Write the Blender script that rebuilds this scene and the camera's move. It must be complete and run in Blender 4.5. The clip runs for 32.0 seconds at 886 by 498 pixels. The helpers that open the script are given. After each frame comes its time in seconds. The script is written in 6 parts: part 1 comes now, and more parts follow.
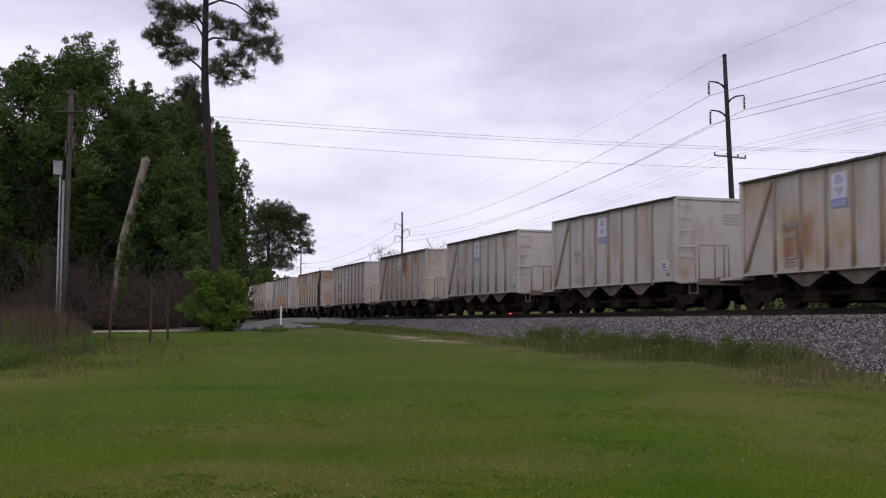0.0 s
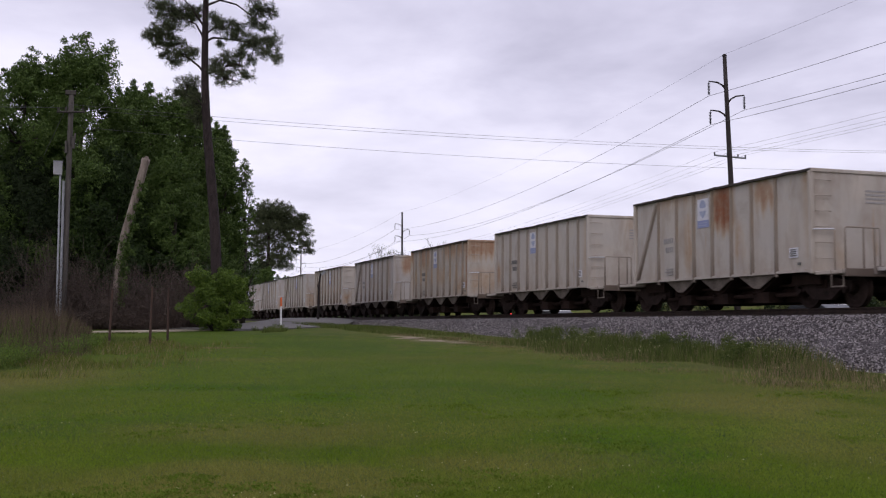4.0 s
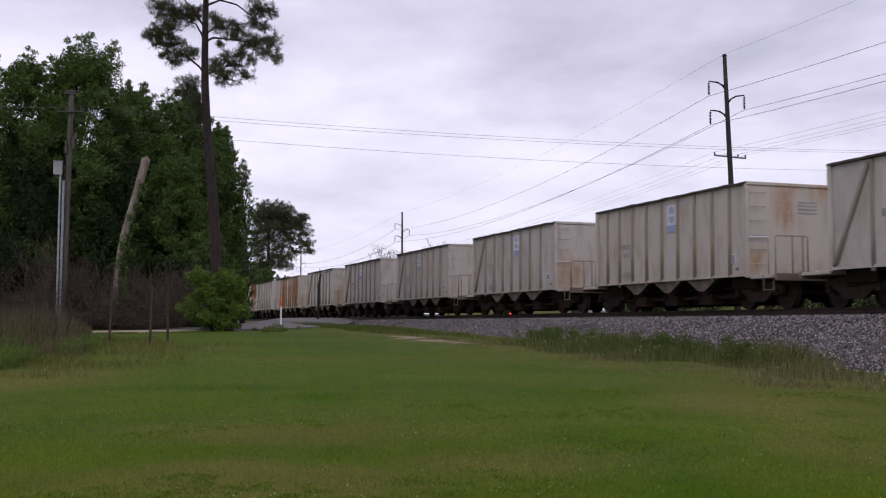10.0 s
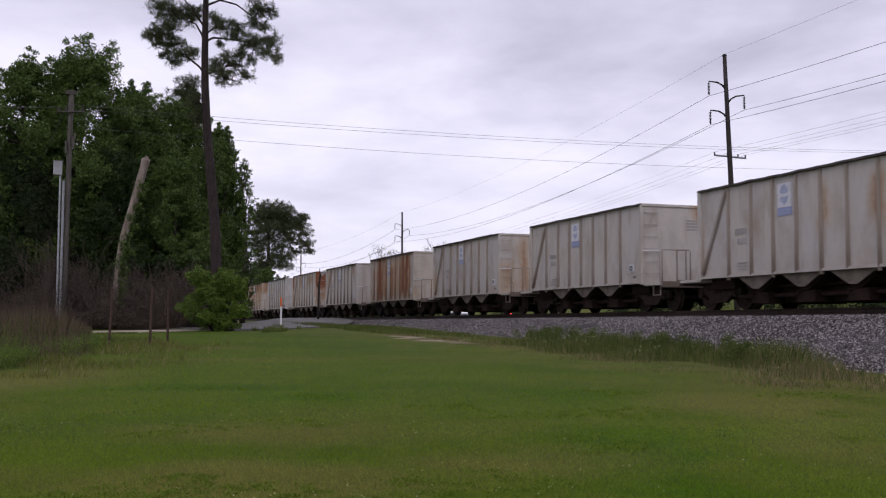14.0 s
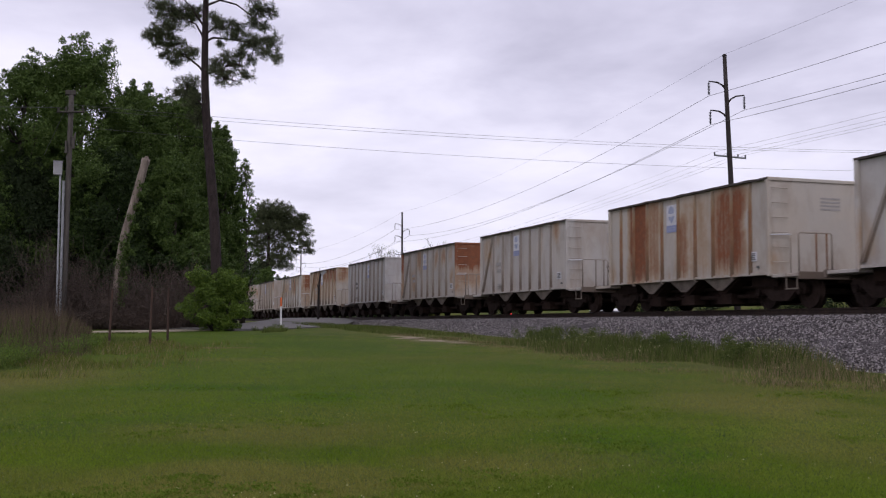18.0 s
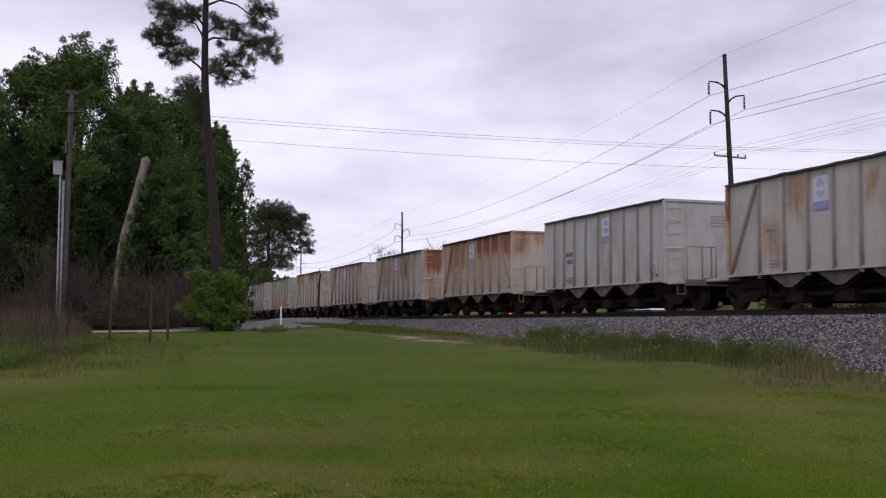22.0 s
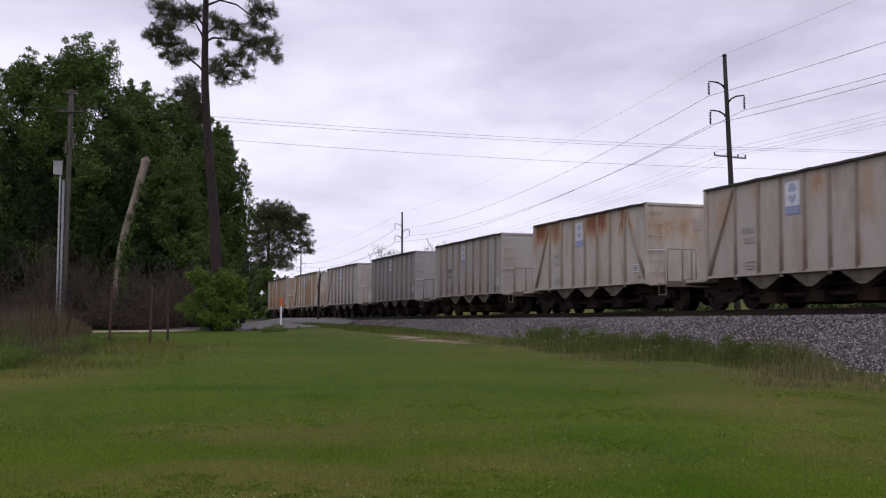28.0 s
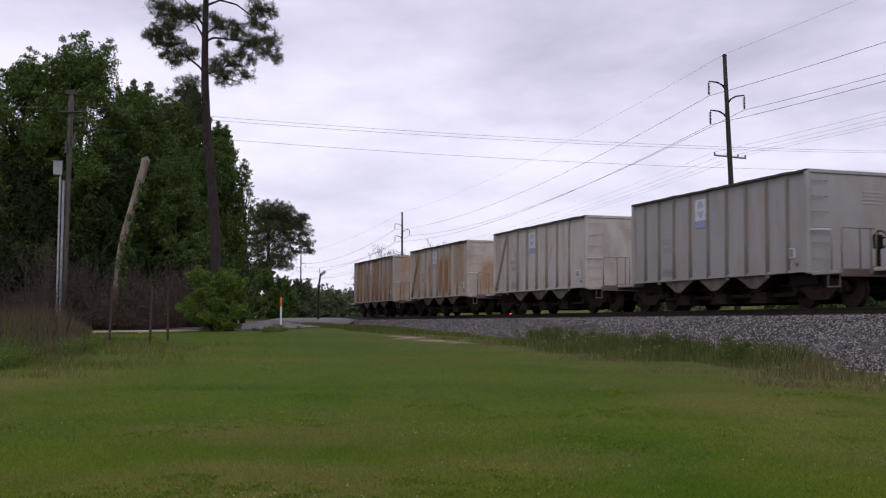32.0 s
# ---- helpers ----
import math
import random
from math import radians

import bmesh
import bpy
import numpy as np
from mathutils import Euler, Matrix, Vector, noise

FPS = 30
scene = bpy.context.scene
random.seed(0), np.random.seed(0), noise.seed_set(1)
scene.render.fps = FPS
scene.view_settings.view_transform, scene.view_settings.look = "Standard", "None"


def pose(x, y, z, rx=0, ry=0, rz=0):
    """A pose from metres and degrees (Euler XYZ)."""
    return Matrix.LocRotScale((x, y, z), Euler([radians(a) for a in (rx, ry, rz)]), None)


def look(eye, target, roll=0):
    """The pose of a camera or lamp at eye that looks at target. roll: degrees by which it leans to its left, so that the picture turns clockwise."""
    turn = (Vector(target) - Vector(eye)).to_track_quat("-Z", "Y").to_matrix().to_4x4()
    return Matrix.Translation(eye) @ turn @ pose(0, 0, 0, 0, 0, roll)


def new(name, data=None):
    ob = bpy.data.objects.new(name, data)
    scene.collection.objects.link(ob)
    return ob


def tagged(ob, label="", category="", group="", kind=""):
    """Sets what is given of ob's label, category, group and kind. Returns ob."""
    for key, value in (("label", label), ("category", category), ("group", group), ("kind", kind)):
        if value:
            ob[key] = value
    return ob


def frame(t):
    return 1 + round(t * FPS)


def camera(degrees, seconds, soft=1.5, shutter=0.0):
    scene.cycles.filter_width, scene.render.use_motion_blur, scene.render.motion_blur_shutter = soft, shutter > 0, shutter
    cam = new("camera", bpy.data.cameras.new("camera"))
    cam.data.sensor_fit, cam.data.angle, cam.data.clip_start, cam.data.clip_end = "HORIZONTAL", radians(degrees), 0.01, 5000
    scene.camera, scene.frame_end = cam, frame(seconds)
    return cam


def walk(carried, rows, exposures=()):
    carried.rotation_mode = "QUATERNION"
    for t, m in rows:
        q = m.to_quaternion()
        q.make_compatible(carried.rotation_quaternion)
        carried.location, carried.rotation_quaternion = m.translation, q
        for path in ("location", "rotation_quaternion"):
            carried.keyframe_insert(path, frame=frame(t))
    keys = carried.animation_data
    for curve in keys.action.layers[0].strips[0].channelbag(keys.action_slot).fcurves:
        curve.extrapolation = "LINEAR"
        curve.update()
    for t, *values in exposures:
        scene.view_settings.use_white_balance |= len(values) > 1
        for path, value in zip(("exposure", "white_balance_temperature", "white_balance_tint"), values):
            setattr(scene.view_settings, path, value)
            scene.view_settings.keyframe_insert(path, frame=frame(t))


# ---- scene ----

SECONDS = 32.0
cam = camera(44.8, SECONDS, soft=1.15, shutter=0.3)
EYE = (0.0, 0.0, 1.2)
YAW = 0.3312
AIM = (math.sin(YAW), math.cos(YAW), 1.2 + math.tan(0.0697))
walk(cam, [(0.0, look(EYE, AIM, 0.18)), (SECONDS, look(EYE, AIM, 0.18))], exposures=[(0.0, 0.0, 6500, 16), (SECONDS, 0.0, 6500, 16)])

# ---- world and sun ----
RAIL_TOP = 1.647
TRACK_X = 19.24
BODY_L, BODY_H0, BODY_H1, HALF_W, PITCH = 9.075, 0.958, 3.553, 1.597, 12.5


def nd(nt, kind, vals=None, **props):
    """One node with its settings and inputs; a socket given as a value is linked."""
    n = nt.nodes.new(kind)
    for k, v in props.items():
        setattr(n, k, v)
    for k, v in (vals or {}).items():
        if isinstance(v, bpy.types.NodeSocket):
            nt.links.new(v, n.inputs[k])
        else:
            n.inputs[k].default_value = v
    return n


def math_node(nt, op, a, b=0.0, clamp=False):
    return nd(nt, "ShaderNodeMath", {0: a, 1: b}, operation=op, use_clamp=clamp).outputs[0]


def ramp(nt, fac, stops):
    n = nd(nt, "ShaderNodeValToRGB", {"Fac": fac})
    while len(n.color_ramp.elements) < len(stops):
        n.color_ramp.elements.new(0.5)
    for e, (p, c) in zip(n.color_ramp.elements, stops):
        e.position, e.color = p, (*c, 1) if len(c) == 3 else c
    return n.outputs["Color"]


def mix(nt, fac, a, b, blend="MIX"):
    n = nd(nt, "ShaderNodeMix", data_type="RGBA", blend_type=blend)
    for i, v in ((0, fac), (6, a), (7, b)):
        if isinstance(v, bpy.types.NodeSocket):
            nt.links.new(v, n.inputs[i])
        else:
            n.inputs[i].default_value = v if i == 0 else (*v, 1)
    return n.outputs[2]


def noise_tex(nt, vec, scale, detail=4.0, rough=0.55, distort=0.0):
    return nd(nt, "ShaderNodeTexNoise", {"Vector": vec, "Scale": scale, "Detail": detail, "Roughness": rough, "Distortion": distort}).outputs["Fac"]


def mapped(nt, vec, scale=(1, 1, 1), loc=(0, 0, 0), rot=(0, 0, 0)):
    return nd(nt, "ShaderNodeMapping", {"Vector": vec, "Scale": scale, "Location": loc, "Rotation": rot}).outputs[0]


def make_world():
    w = bpy.data.worlds.new("overcast_sky")
    scene.world = w
    w.use_nodes = True
    nt = w.node_tree
    nt.nodes.clear()
    vec = nd(nt, "ShaderNodeTexCoord").outputs["Generated"]
    sky = nd(nt, "ShaderNodeTexSky", sky_type="NISHITA", sun_disc=False, sun_elevation=radians(52), sun_rotation=radians(200), air_density=1.0, dust_density=3.0)
    sep = nd(nt, "ShaderNodeSeparateXYZ", {0: vec})
    h = math_node(nt, "ADD", math_node(nt, "MAXIMUM", sep.outputs[2], 0.0), 0.16)
    plane = nd(nt, "ShaderNodeCombineXYZ", {0: math_node(nt, "DIVIDE", sep.outputs[0], h), 1: math_node(nt, "DIVIDE", sep.outputs[1], h)}).outputs[0]
    plane = mapped(nt, plane, loc=(9.68, 8.81, 0.0), rot=(0, 0, 4.98))
    big = noise_tex(nt, plane, 0.62, 5.0, 0.5, 0.3)
    fine = noise_tex(nt, plane, 2.1, 6.0, 0.55, 0.2)
    cloud = math_node(nt, "ADD", math_node(nt, "MULTIPLY", big, 0.68), math_node(nt, "MULTIPLY", fine, 0.32))
    col = ramp(nt, cloud, [(0.36, (0.505, 0.505, 0.63)), (0.45, (0.655, 0.655, 0.795)), (0.53, (0.80, 0.80, 0.94)), (0.62, (0.95, 0.95, 1.05))])
    # the deck is brighter and evener towards the horizon
    low = nd(nt, "ShaderNodeMapRange", {0: sep.outputs[2], 1: 0.0, 2: 0.2, 3: 0.75, 4: 0.0}).outputs[0]
    col = mix(nt, low, col, (0.805, 0.815, 0.94))
    cover = nd(nt, "ShaderNodeBackground", {"Color": col, "Strength": 1.10})
    clear = nd(nt, "ShaderNodeBackground", {"Color": sky.outputs[0], "Strength": 0.1})
    both = nd(nt, "ShaderNodeMixShader", {0: 0.06, 1: cover.outputs[0], 2: clear.outputs[0]})
    nt.links.new(both.outputs[0], nd(nt, "ShaderNodeOutputWorld").inputs[0])
    sun = new("sun", bpy.data.lights.new("sun", "SUN"))
    sun.data.energy, sun.data.angle, sun.data.color = 0.5, radians(30), (1.0, 0.97, 0.92)
    sun.matrix_world = look((-20, -40, 60), (10, 20, 0))


make_world()

# ---- materials ----


def material(name):
    m = bpy.data.materials.new(name)
    m.use_nodes = True
    nt = m.node_tree
    nt.nodes.clear()
    b = nd(nt, "ShaderNodeBsdfPrincipled")
    nt.links.new(b.outputs[0], nd(nt, "ShaderNodeOutputMaterial").inputs[0])
    return m, nt, b


def finish(nt, b, color, rough=0.8, metal=0.0, bump=None, strength=0.3, distance=0.02, spec=0.3):
    for key, v in (("Base Color", color), ("Roughness", rough), ("Metallic", metal)):
        if isinstance(v, bpy.types.NodeSocket):
            nt.links.new(v, b.inputs[key])
        else:
            b.inputs[key].default_value = (*v, 1) if key == "Base Color" else v
    b.inputs["Specular IOR Level"].default_value = spec
    if bump is not None:
        bn = nd(nt, "ShaderNodeBump", {"Height": bump, "Strength": strength, "Distance": distance})
        nt.links.new(bn.outputs[0], b.inputs["Normal"])


def obj_vec(nt):
    return nd(nt, "ShaderNodeTexCoord").outputs["Object"]


def speckled(name, dark, light, scale=6.0, rough=0.85, metal=0.0, bump=0.3, distance=0.02, stretch=(1, 1, 1), spec=0.3):
    """A plain surface with two scales of variation."""
    m, nt, b = material(name)
    v = mapped(nt, obj_vec(nt), stretch)
    n1, n2 = noise_tex(nt, v, scale, 5.0), noise_tex(nt, v, scale * 7.3, 4.0)
    rnd = nd(nt, "ShaderNodeObjectInfo").outputs["Random"]
    t = math_node(nt, "ADD", math_node(nt, "MULTIPLY", n1, 0.6), math_node(nt, "MULTIPLY", n2, 0.4))
    t = math_node(nt, "ADD", t, math_node(nt, "MULTIPLY", math_node(nt, "SUBTRACT", rnd, 0.5), 0.15))
    finish(nt, b, ramp(nt, t, [(0.3, dark), (0.7, light)]), rough, metal, t, bump, distance, spec)
    return m


def leafy(name, dark, light, gloss=0.6, trans=0.25, spec=0.25, patch=0.5):
    """Leaves, each its own tone, a little light shining through."""
    m, nt, b = material(name)
    isl = nd(nt, "ShaderNodeNewGeometry").outputs["Random Per Island"]
    n = noise_tex(nt, obj_vec(nt), patch, 3.0)
    t = math_node(nt, "ADD", math_node(nt, "MULTIPLY", isl, 0.55), math_node(nt, "MULTIPLY", n, 0.5))
    col = ramp(nt, t, [(0.2, dark), (0.8, light)])
    finish(nt, b, col, gloss, 0.0, spec=spec)
    tr = nd(nt, "ShaderNodeBsdfTranslucent", {"Color": col})
    out = [x for x in nt.nodes if x.type == "OUTPUT_MATERIAL"][0]
    ms = nd(nt, "ShaderNodeMixShader", {0: trans, 1: b.outputs[0], 2: tr.outputs[0]})
    nt.links.new(ms.outputs[0], out.inputs[0])
    return m


def soft_box(nt, u, w, u0, u1, w0, w1, su, sw):
    """A soft-edged rectangle in two coordinates, 1 inside and 0 outside."""
    du = math_node(nt, "SUBTRACT", math_node(nt, "ABSOLUTE", math_node(nt, "SUBTRACT", u, (u0 + u1) / 2)), (u1 - u0) / 2)
    dw = math_node(nt, "SUBTRACT", math_node(nt, "ABSOLUTE", math_node(nt, "SUBTRACT", w, (w0 + w1) / 2)), (w1 - w0) / 2)
    a = nd(nt, "ShaderNodeMapRange", {0: du, 1: -su, 2: su, 3: 1.0, 4: 0.0}).outputs[0]
    b = nd(nt, "ShaderNodeMapRange", {0: dw, 1: -sw, 2: sw, 3: 1.0, 4: 0.0}).outputs[0]
    return math_node(nt, "MULTIPLY", a, b)


def car_paint(name, base, rust, seed, stains=(), end=False, foot=0.0):
    """Weathered pale paint: rust stains in their places, vertical drips, mottling, dust low down.
    stains: from, to (metres from the far end, or across the end wall), lower and upper height, weight."""
    m, nt, b = material(name)
    o = obj_vec(nt)
    v = mapped(nt, o, loc=(seed * 3.7, seed * 5.1, seed * 1.3))
    streak = noise_tex(nt, mapped(nt, v, (2.4, 2.4, 0.13)), 2.2, 5.0, 0.6, 0.3)
    blotch = noise_tex(nt, mapped(nt, v, (1.0, 1.0, 0.7)), 0.75, 4.0, 0.55, 0.8)
    fine = noise_tex(nt, v, 7.0, 5.0, 0.65)
    drip = noise_tex(nt, mapped(nt, v, (1, 5.0, 0.2)), 2.2, 5.0, 0.6)
    sep = nd(nt, "ShaderNodeSeparateXYZ", {0: o})
    z = sep.outputs[2]
    along = sep.outputs[0] if end else math_node(nt, "SUBTRACT", BODY_L / 2, sep.outputs[1])
    along = math_node(nt, "ADD", along, math_node(nt, "MULTIPLY", math_node(nt, "SUBTRACT", blotch, 0.5), 0.9))
    level = math_node(nt, "ADD", z, math_node(nt, "MULTIPLY", math_node(nt, "SUBTRACT", streak, 0.5), 1.0))
    t = None
    for a0, a1, z0, z1, wt in stains:
        k = math_node(nt, "MULTIPLY", soft_box(nt, along, level, a0, a1, z0, z1 + 0.25, 0.22, 0.30), wt)
        t = k if t is None else math_node(nt, "MAXIMUM", t, k)
    # scattered thin rust
    loose = nd(nt, "ShaderNodeMapRange", {0: math_node(nt, "ADD", math_node(nt, "MULTIPLY", streak, 0.6), math_node(nt, "MULTIPLY", blotch, 0.4)), 1: 0.66 - 0.24 * rust, 2: 0.86 - 0.24 * rust, 3: 0.0, 4: 0.75}).outputs[0]
    t = loose if t is None else math_node(nt, "MAXIMUM", t, loose)
    t = math_node(nt, "MULTIPLY", t, nd(nt, "ShaderNodeMapRange", {0: math_node(nt, "ADD", math_node(nt, "MULTIPLY", fine, 0.4), math_node(nt, "MULTIPLY", streak, 0.6)), 1: 0.33, 2: 0.62, 3: 0.55, 4: 1.2}).outputs[0])
    if foot:
        low = nd(nt, "ShaderNodeMapRange", {0: math_node(nt, "ADD", z, math_node(nt, "MULTIPLY", math_node(nt, "SUBTRACT", blotch, 0.5), 2.2)), 1: 0.9, 2: 1.9, 3: foot, 4: 0.0}).outputs[0]
    halo = nd(nt, "ShaderNodeMapRange", {0: t, 1: 0.06, 2: 0.45, 3: 0.0, 4: 0.62}).outputs[0]
    mask = nd(nt, "ShaderNodeMapRange", {0: t, 1: 0.34, 2: 0.95, 3: 0.0, 4: 0.95}).outputs[0]
    pale = ramp(nt, drip, [(0.3, tuple(c * 0.88 for c in base)), (0.62, base)])
    cool = nd(nt, "ShaderNodeMapRange", {0: blotch, 1: 0.40, 2: 0.60, 3: 0.0, 4: 1.0}).outputs[0]
    pale = mix(nt, cool, pale, tuple(c * k for c, k in zip(base, (0.92, 0.955, 1.00))))
    pale = mix(nt, math_node(nt, "MULTIPLY", fine, 0.30), pale, (0.29, 0.265, 0.245))
    grime = noise_tex(nt, mapped(nt, v, (1.3, 1.3, 0.5), loc=(5, 5, 5)), 1.1, 5.0, 0.6, 0.6)
    pale = mix(nt, nd(nt, "ShaderNodeMapRange", {0: grime, 1: 0.46, 2: 0.74, 3: 0.0, 4: 0.65}).outputs[0], pale, (0.25, 0.195, 0.145))
    warm = mix(nt, halo, pale, (0.37, 0.235, 0.12))
    rusty = ramp(nt, fine, [(0.32, (0.140, 0.044, 0.020)), (0.70, (0.245, 0.080, 0.033))])
    col = mix(nt, mask, warm, rusty)
    dust = nd(nt, "ShaderNodeMapRange", {0: z, 1: 0.9, 2: 1.5, 3: 0.4, 4: 0.0}).outputs[0]
    col = mix(nt, math_node(nt, "MULTIPLY", dust, fine), col, (0.24, 0.19, 0.15))
    if foot:
        col = mix(nt, low, col, (0.060, 0.036, 0.027))
    finish(nt, b, col, 0.72, 0.0, fine, 0.12, 0.01, 0.25)
    return m


def lawn_patches(nt, v):
    """How dry and how lush the lawn is: broad patches, given across and along the line of sight."""
    q = mapped(nt, v, rot=(0, 0, YAW))
    wob = nd(nt, "ShaderNodeTexNoise", {"Vector": v, "Scale": 0.7, "Detail": 4.0, "Roughness": 0.6}).outputs["Color"]
    q = nd(nt, "ShaderNodeVectorMath", {0: q, 1: (1.3, 1.3, 0.0)}, operation="SUBTRACT").outputs[0]
    q = nd(nt, "ShaderNodeVectorMath", {0: wob, 1: (2.6, 2.6, 0.0), 2: q}, operation="MULTIPLY_ADD").outputs[0]
    sep = nd(nt, "ShaderNodeSeparateXYZ", {0: q})

    def patch(spots):
        t = None
        for r, d, hr, hd, wt in spots:
            a = math_node(nt, "DIVIDE", math_node(nt, "SUBTRACT", sep.outputs[0], r), hr)
            c = math_node(nt, "DIVIDE", math_node(nt, "SUBTRACT", sep.outputs[1], d), hd)
            e = math_node(nt, "ADD", math_node(nt, "MULTIPLY", a, a), math_node(nt, "MULTIPLY", c, c))
            k = nd(nt, "ShaderNodeMapRange", {0: e, 1: 0.1, 2: 1.6, 3: wt, 4: 0.0}).outputs[0]
            t = k if t is None else math_node(nt, "MAXIMUM", t, k)
        return t
    dry = patch(((-1.7, 10.0, 1.5, 1.0, 0.6), (-1.3, 7.2, 1.6, 0.7, 0.7), (0.6, 8.2, 1.0, 0.8, 0.6), (3.8, 13.0, 1.4, 2.4, 0.7), (3.5, 9.0, 0.7, 1.6, 0.5),
                 (6.2, 19.0, 1.6, 5.0, 0.7), (-6.6, 17.0, 1.6, 3.0, 0.8), (-4.5, 23.0, 2.6, 1.0, 0.5), (1.0, 24.0, 3.0, 1.4, 0.35), (-3.4, 7.6, 0.8, 0.6, 0.4)))
    lush = patch(((1.5, 8.6, 0.6, 2.6, 0.9), (-3.4, 15.2, 1.4, 0.9, 1.0), (-1.8, 13.6, 1.2, 0.7, 0.8), (-3.8, 11.0, 1.6, 1.3, 0.6), (1.2, 15.0, 2.4, 2.0, 0.6), (-2.0, 30.0, 5.0, 3.0, 0.5), (2.6, 20.0, 1.6, 3.0, 0.5)))
    return dry, lush


def lawn_material():
    m, nt, b = material("lawn")
    v = obj_vec(nt)
    sep = nd(nt, "ShaderNodeSeparateXYZ", {0: v})
    n1, n2, n3 = noise_tex(nt, v, 0.2, 4.0), noise_tex(nt, v, 1.3, 5.0, 0.65), noise_tex(nt, v, 34.0, 5.0, 0.75)
    t = math_node(nt, "ADD", math_node(nt, "MULTIPLY", n1, 0.6), math_node(nt, "MULTIPLY", n2, 0.3))
    t = math_node(nt, "ADD", t, math_node(nt, "MULTIPLY", math_node(nt, "SUBTRACT", n3, 0.22), 0.45))
    green = ramp(nt, t, [(0.36, (0.026, 0.055, 0.003)), (0.56, (0.050, 0.083, 0.005)), (0.80, (0.086, 0.105, 0.013))])
    # worn and dry patches, more of them close to the weeds along the track
    worn = nd(nt, "ShaderNodeMapRange", {0: sep.outputs[0], 1: 6.0, 2: 11.5, 3: 0.0, 4: 0.22}).outputs[0]
    dry = nd(nt, "ShaderNodeMapRange", {0: math_node(nt, "ADD", n2, worn), 1: 0.58, 2: 0.84, 3: 0.0, 4: 0.6}).outputs[0]
    arid, lush = lawn_patches(nt, v)
    col = mix(nt, math_node(nt, "MULTIPLY", lush, 0.6), green, (0.026, 0.056, 0.004))
    col = mix(nt, math_node(nt, "MAXIMUM", dry, math_node(nt, "MULTIPLY", arid, 0.6)), col, (0.135, 0.108, 0.040))
    # bare sandy strip where vehicles turn
    wob = math_node(nt, "MULTIPLY", math_node(nt, "SUBTRACT", noise_tex(nt, v, 0.9, 4.0), 0.5), 2.6)
    dx = math_node(nt, "DIVIDE", math_node(nt, "ADD", math_node(nt, "SUBTRACT", sep.outputs[0], 11.3), wob), 0.55)
    dy = math_node(nt, "DIVIDE", math_node(nt, "SUBTRACT", sep.outputs[1], 34.6), 4.6)
    rr = math_node(nt, "ADD", math_node(nt, "MULTIPLY", dx, dx), math_node(nt, "MULTIPLY", dy, dy))
    sand = nd(nt, "ShaderNodeMapRange", {0: rr, 1: 0.6, 2: 1.1, 3: 1.0, 4: 0.0}).outputs[0]
    sandc = ramp(nt, n2, [(0.35, (0.13, 0.105, 0.065)), (0.65, (0.36, 0.29, 0.22))])
    col = mix(nt, sand, col, sandc)
    # narrow bare earth streak by the fence posts
    across = math_node(nt, "ADD", math_node(nt, "MULTIPLY", sep.outputs[0], math.cos(YAW)), math_node(nt, "MULTIPLY", sep.outputs[1], -math.sin(YAW)))
    along = math_node(nt, "ADD", math_node(nt, "MULTIPLY", sep.outputs[0], math.sin(YAW)), math_node(nt, "MULTIPLY", sep.outputs[1], math.cos(YAW)))
    du = math_node(nt, "DIVIDE", math_node(nt, "ADD", across, 6.2), 1.5)
    dv = math_node(nt, "DIVIDE", math_node(nt, "ADD", math_node(nt, "SUBTRACT", along, 28.8), math_node(nt, "MULTIPLY", wob, 0.5)), 0.55)
    ee = math_node(nt, "ADD", math_node(nt, "MULTIPLY", du, du), math_node(nt, "MULTIPLY", dv, dv))
    ee = math_node(nt, "ADD", ee, math_node(nt, "MULTIPLY", math_node(nt, "SUBTRACT", n2, 0.5), 3.0))
    bare = nd(nt, "ShaderNodeMapRange", {0: ee, 1: 0.3, 2: 1.1, 3: 0.8, 4: 0.0}).outputs[0]
    col = mix(nt, bare, col, (0.14, 0.088, 0.048))
    finish(nt, b, col, 0.9, 0.0, n3, 0.5, 0.03, 0.1)
    return m


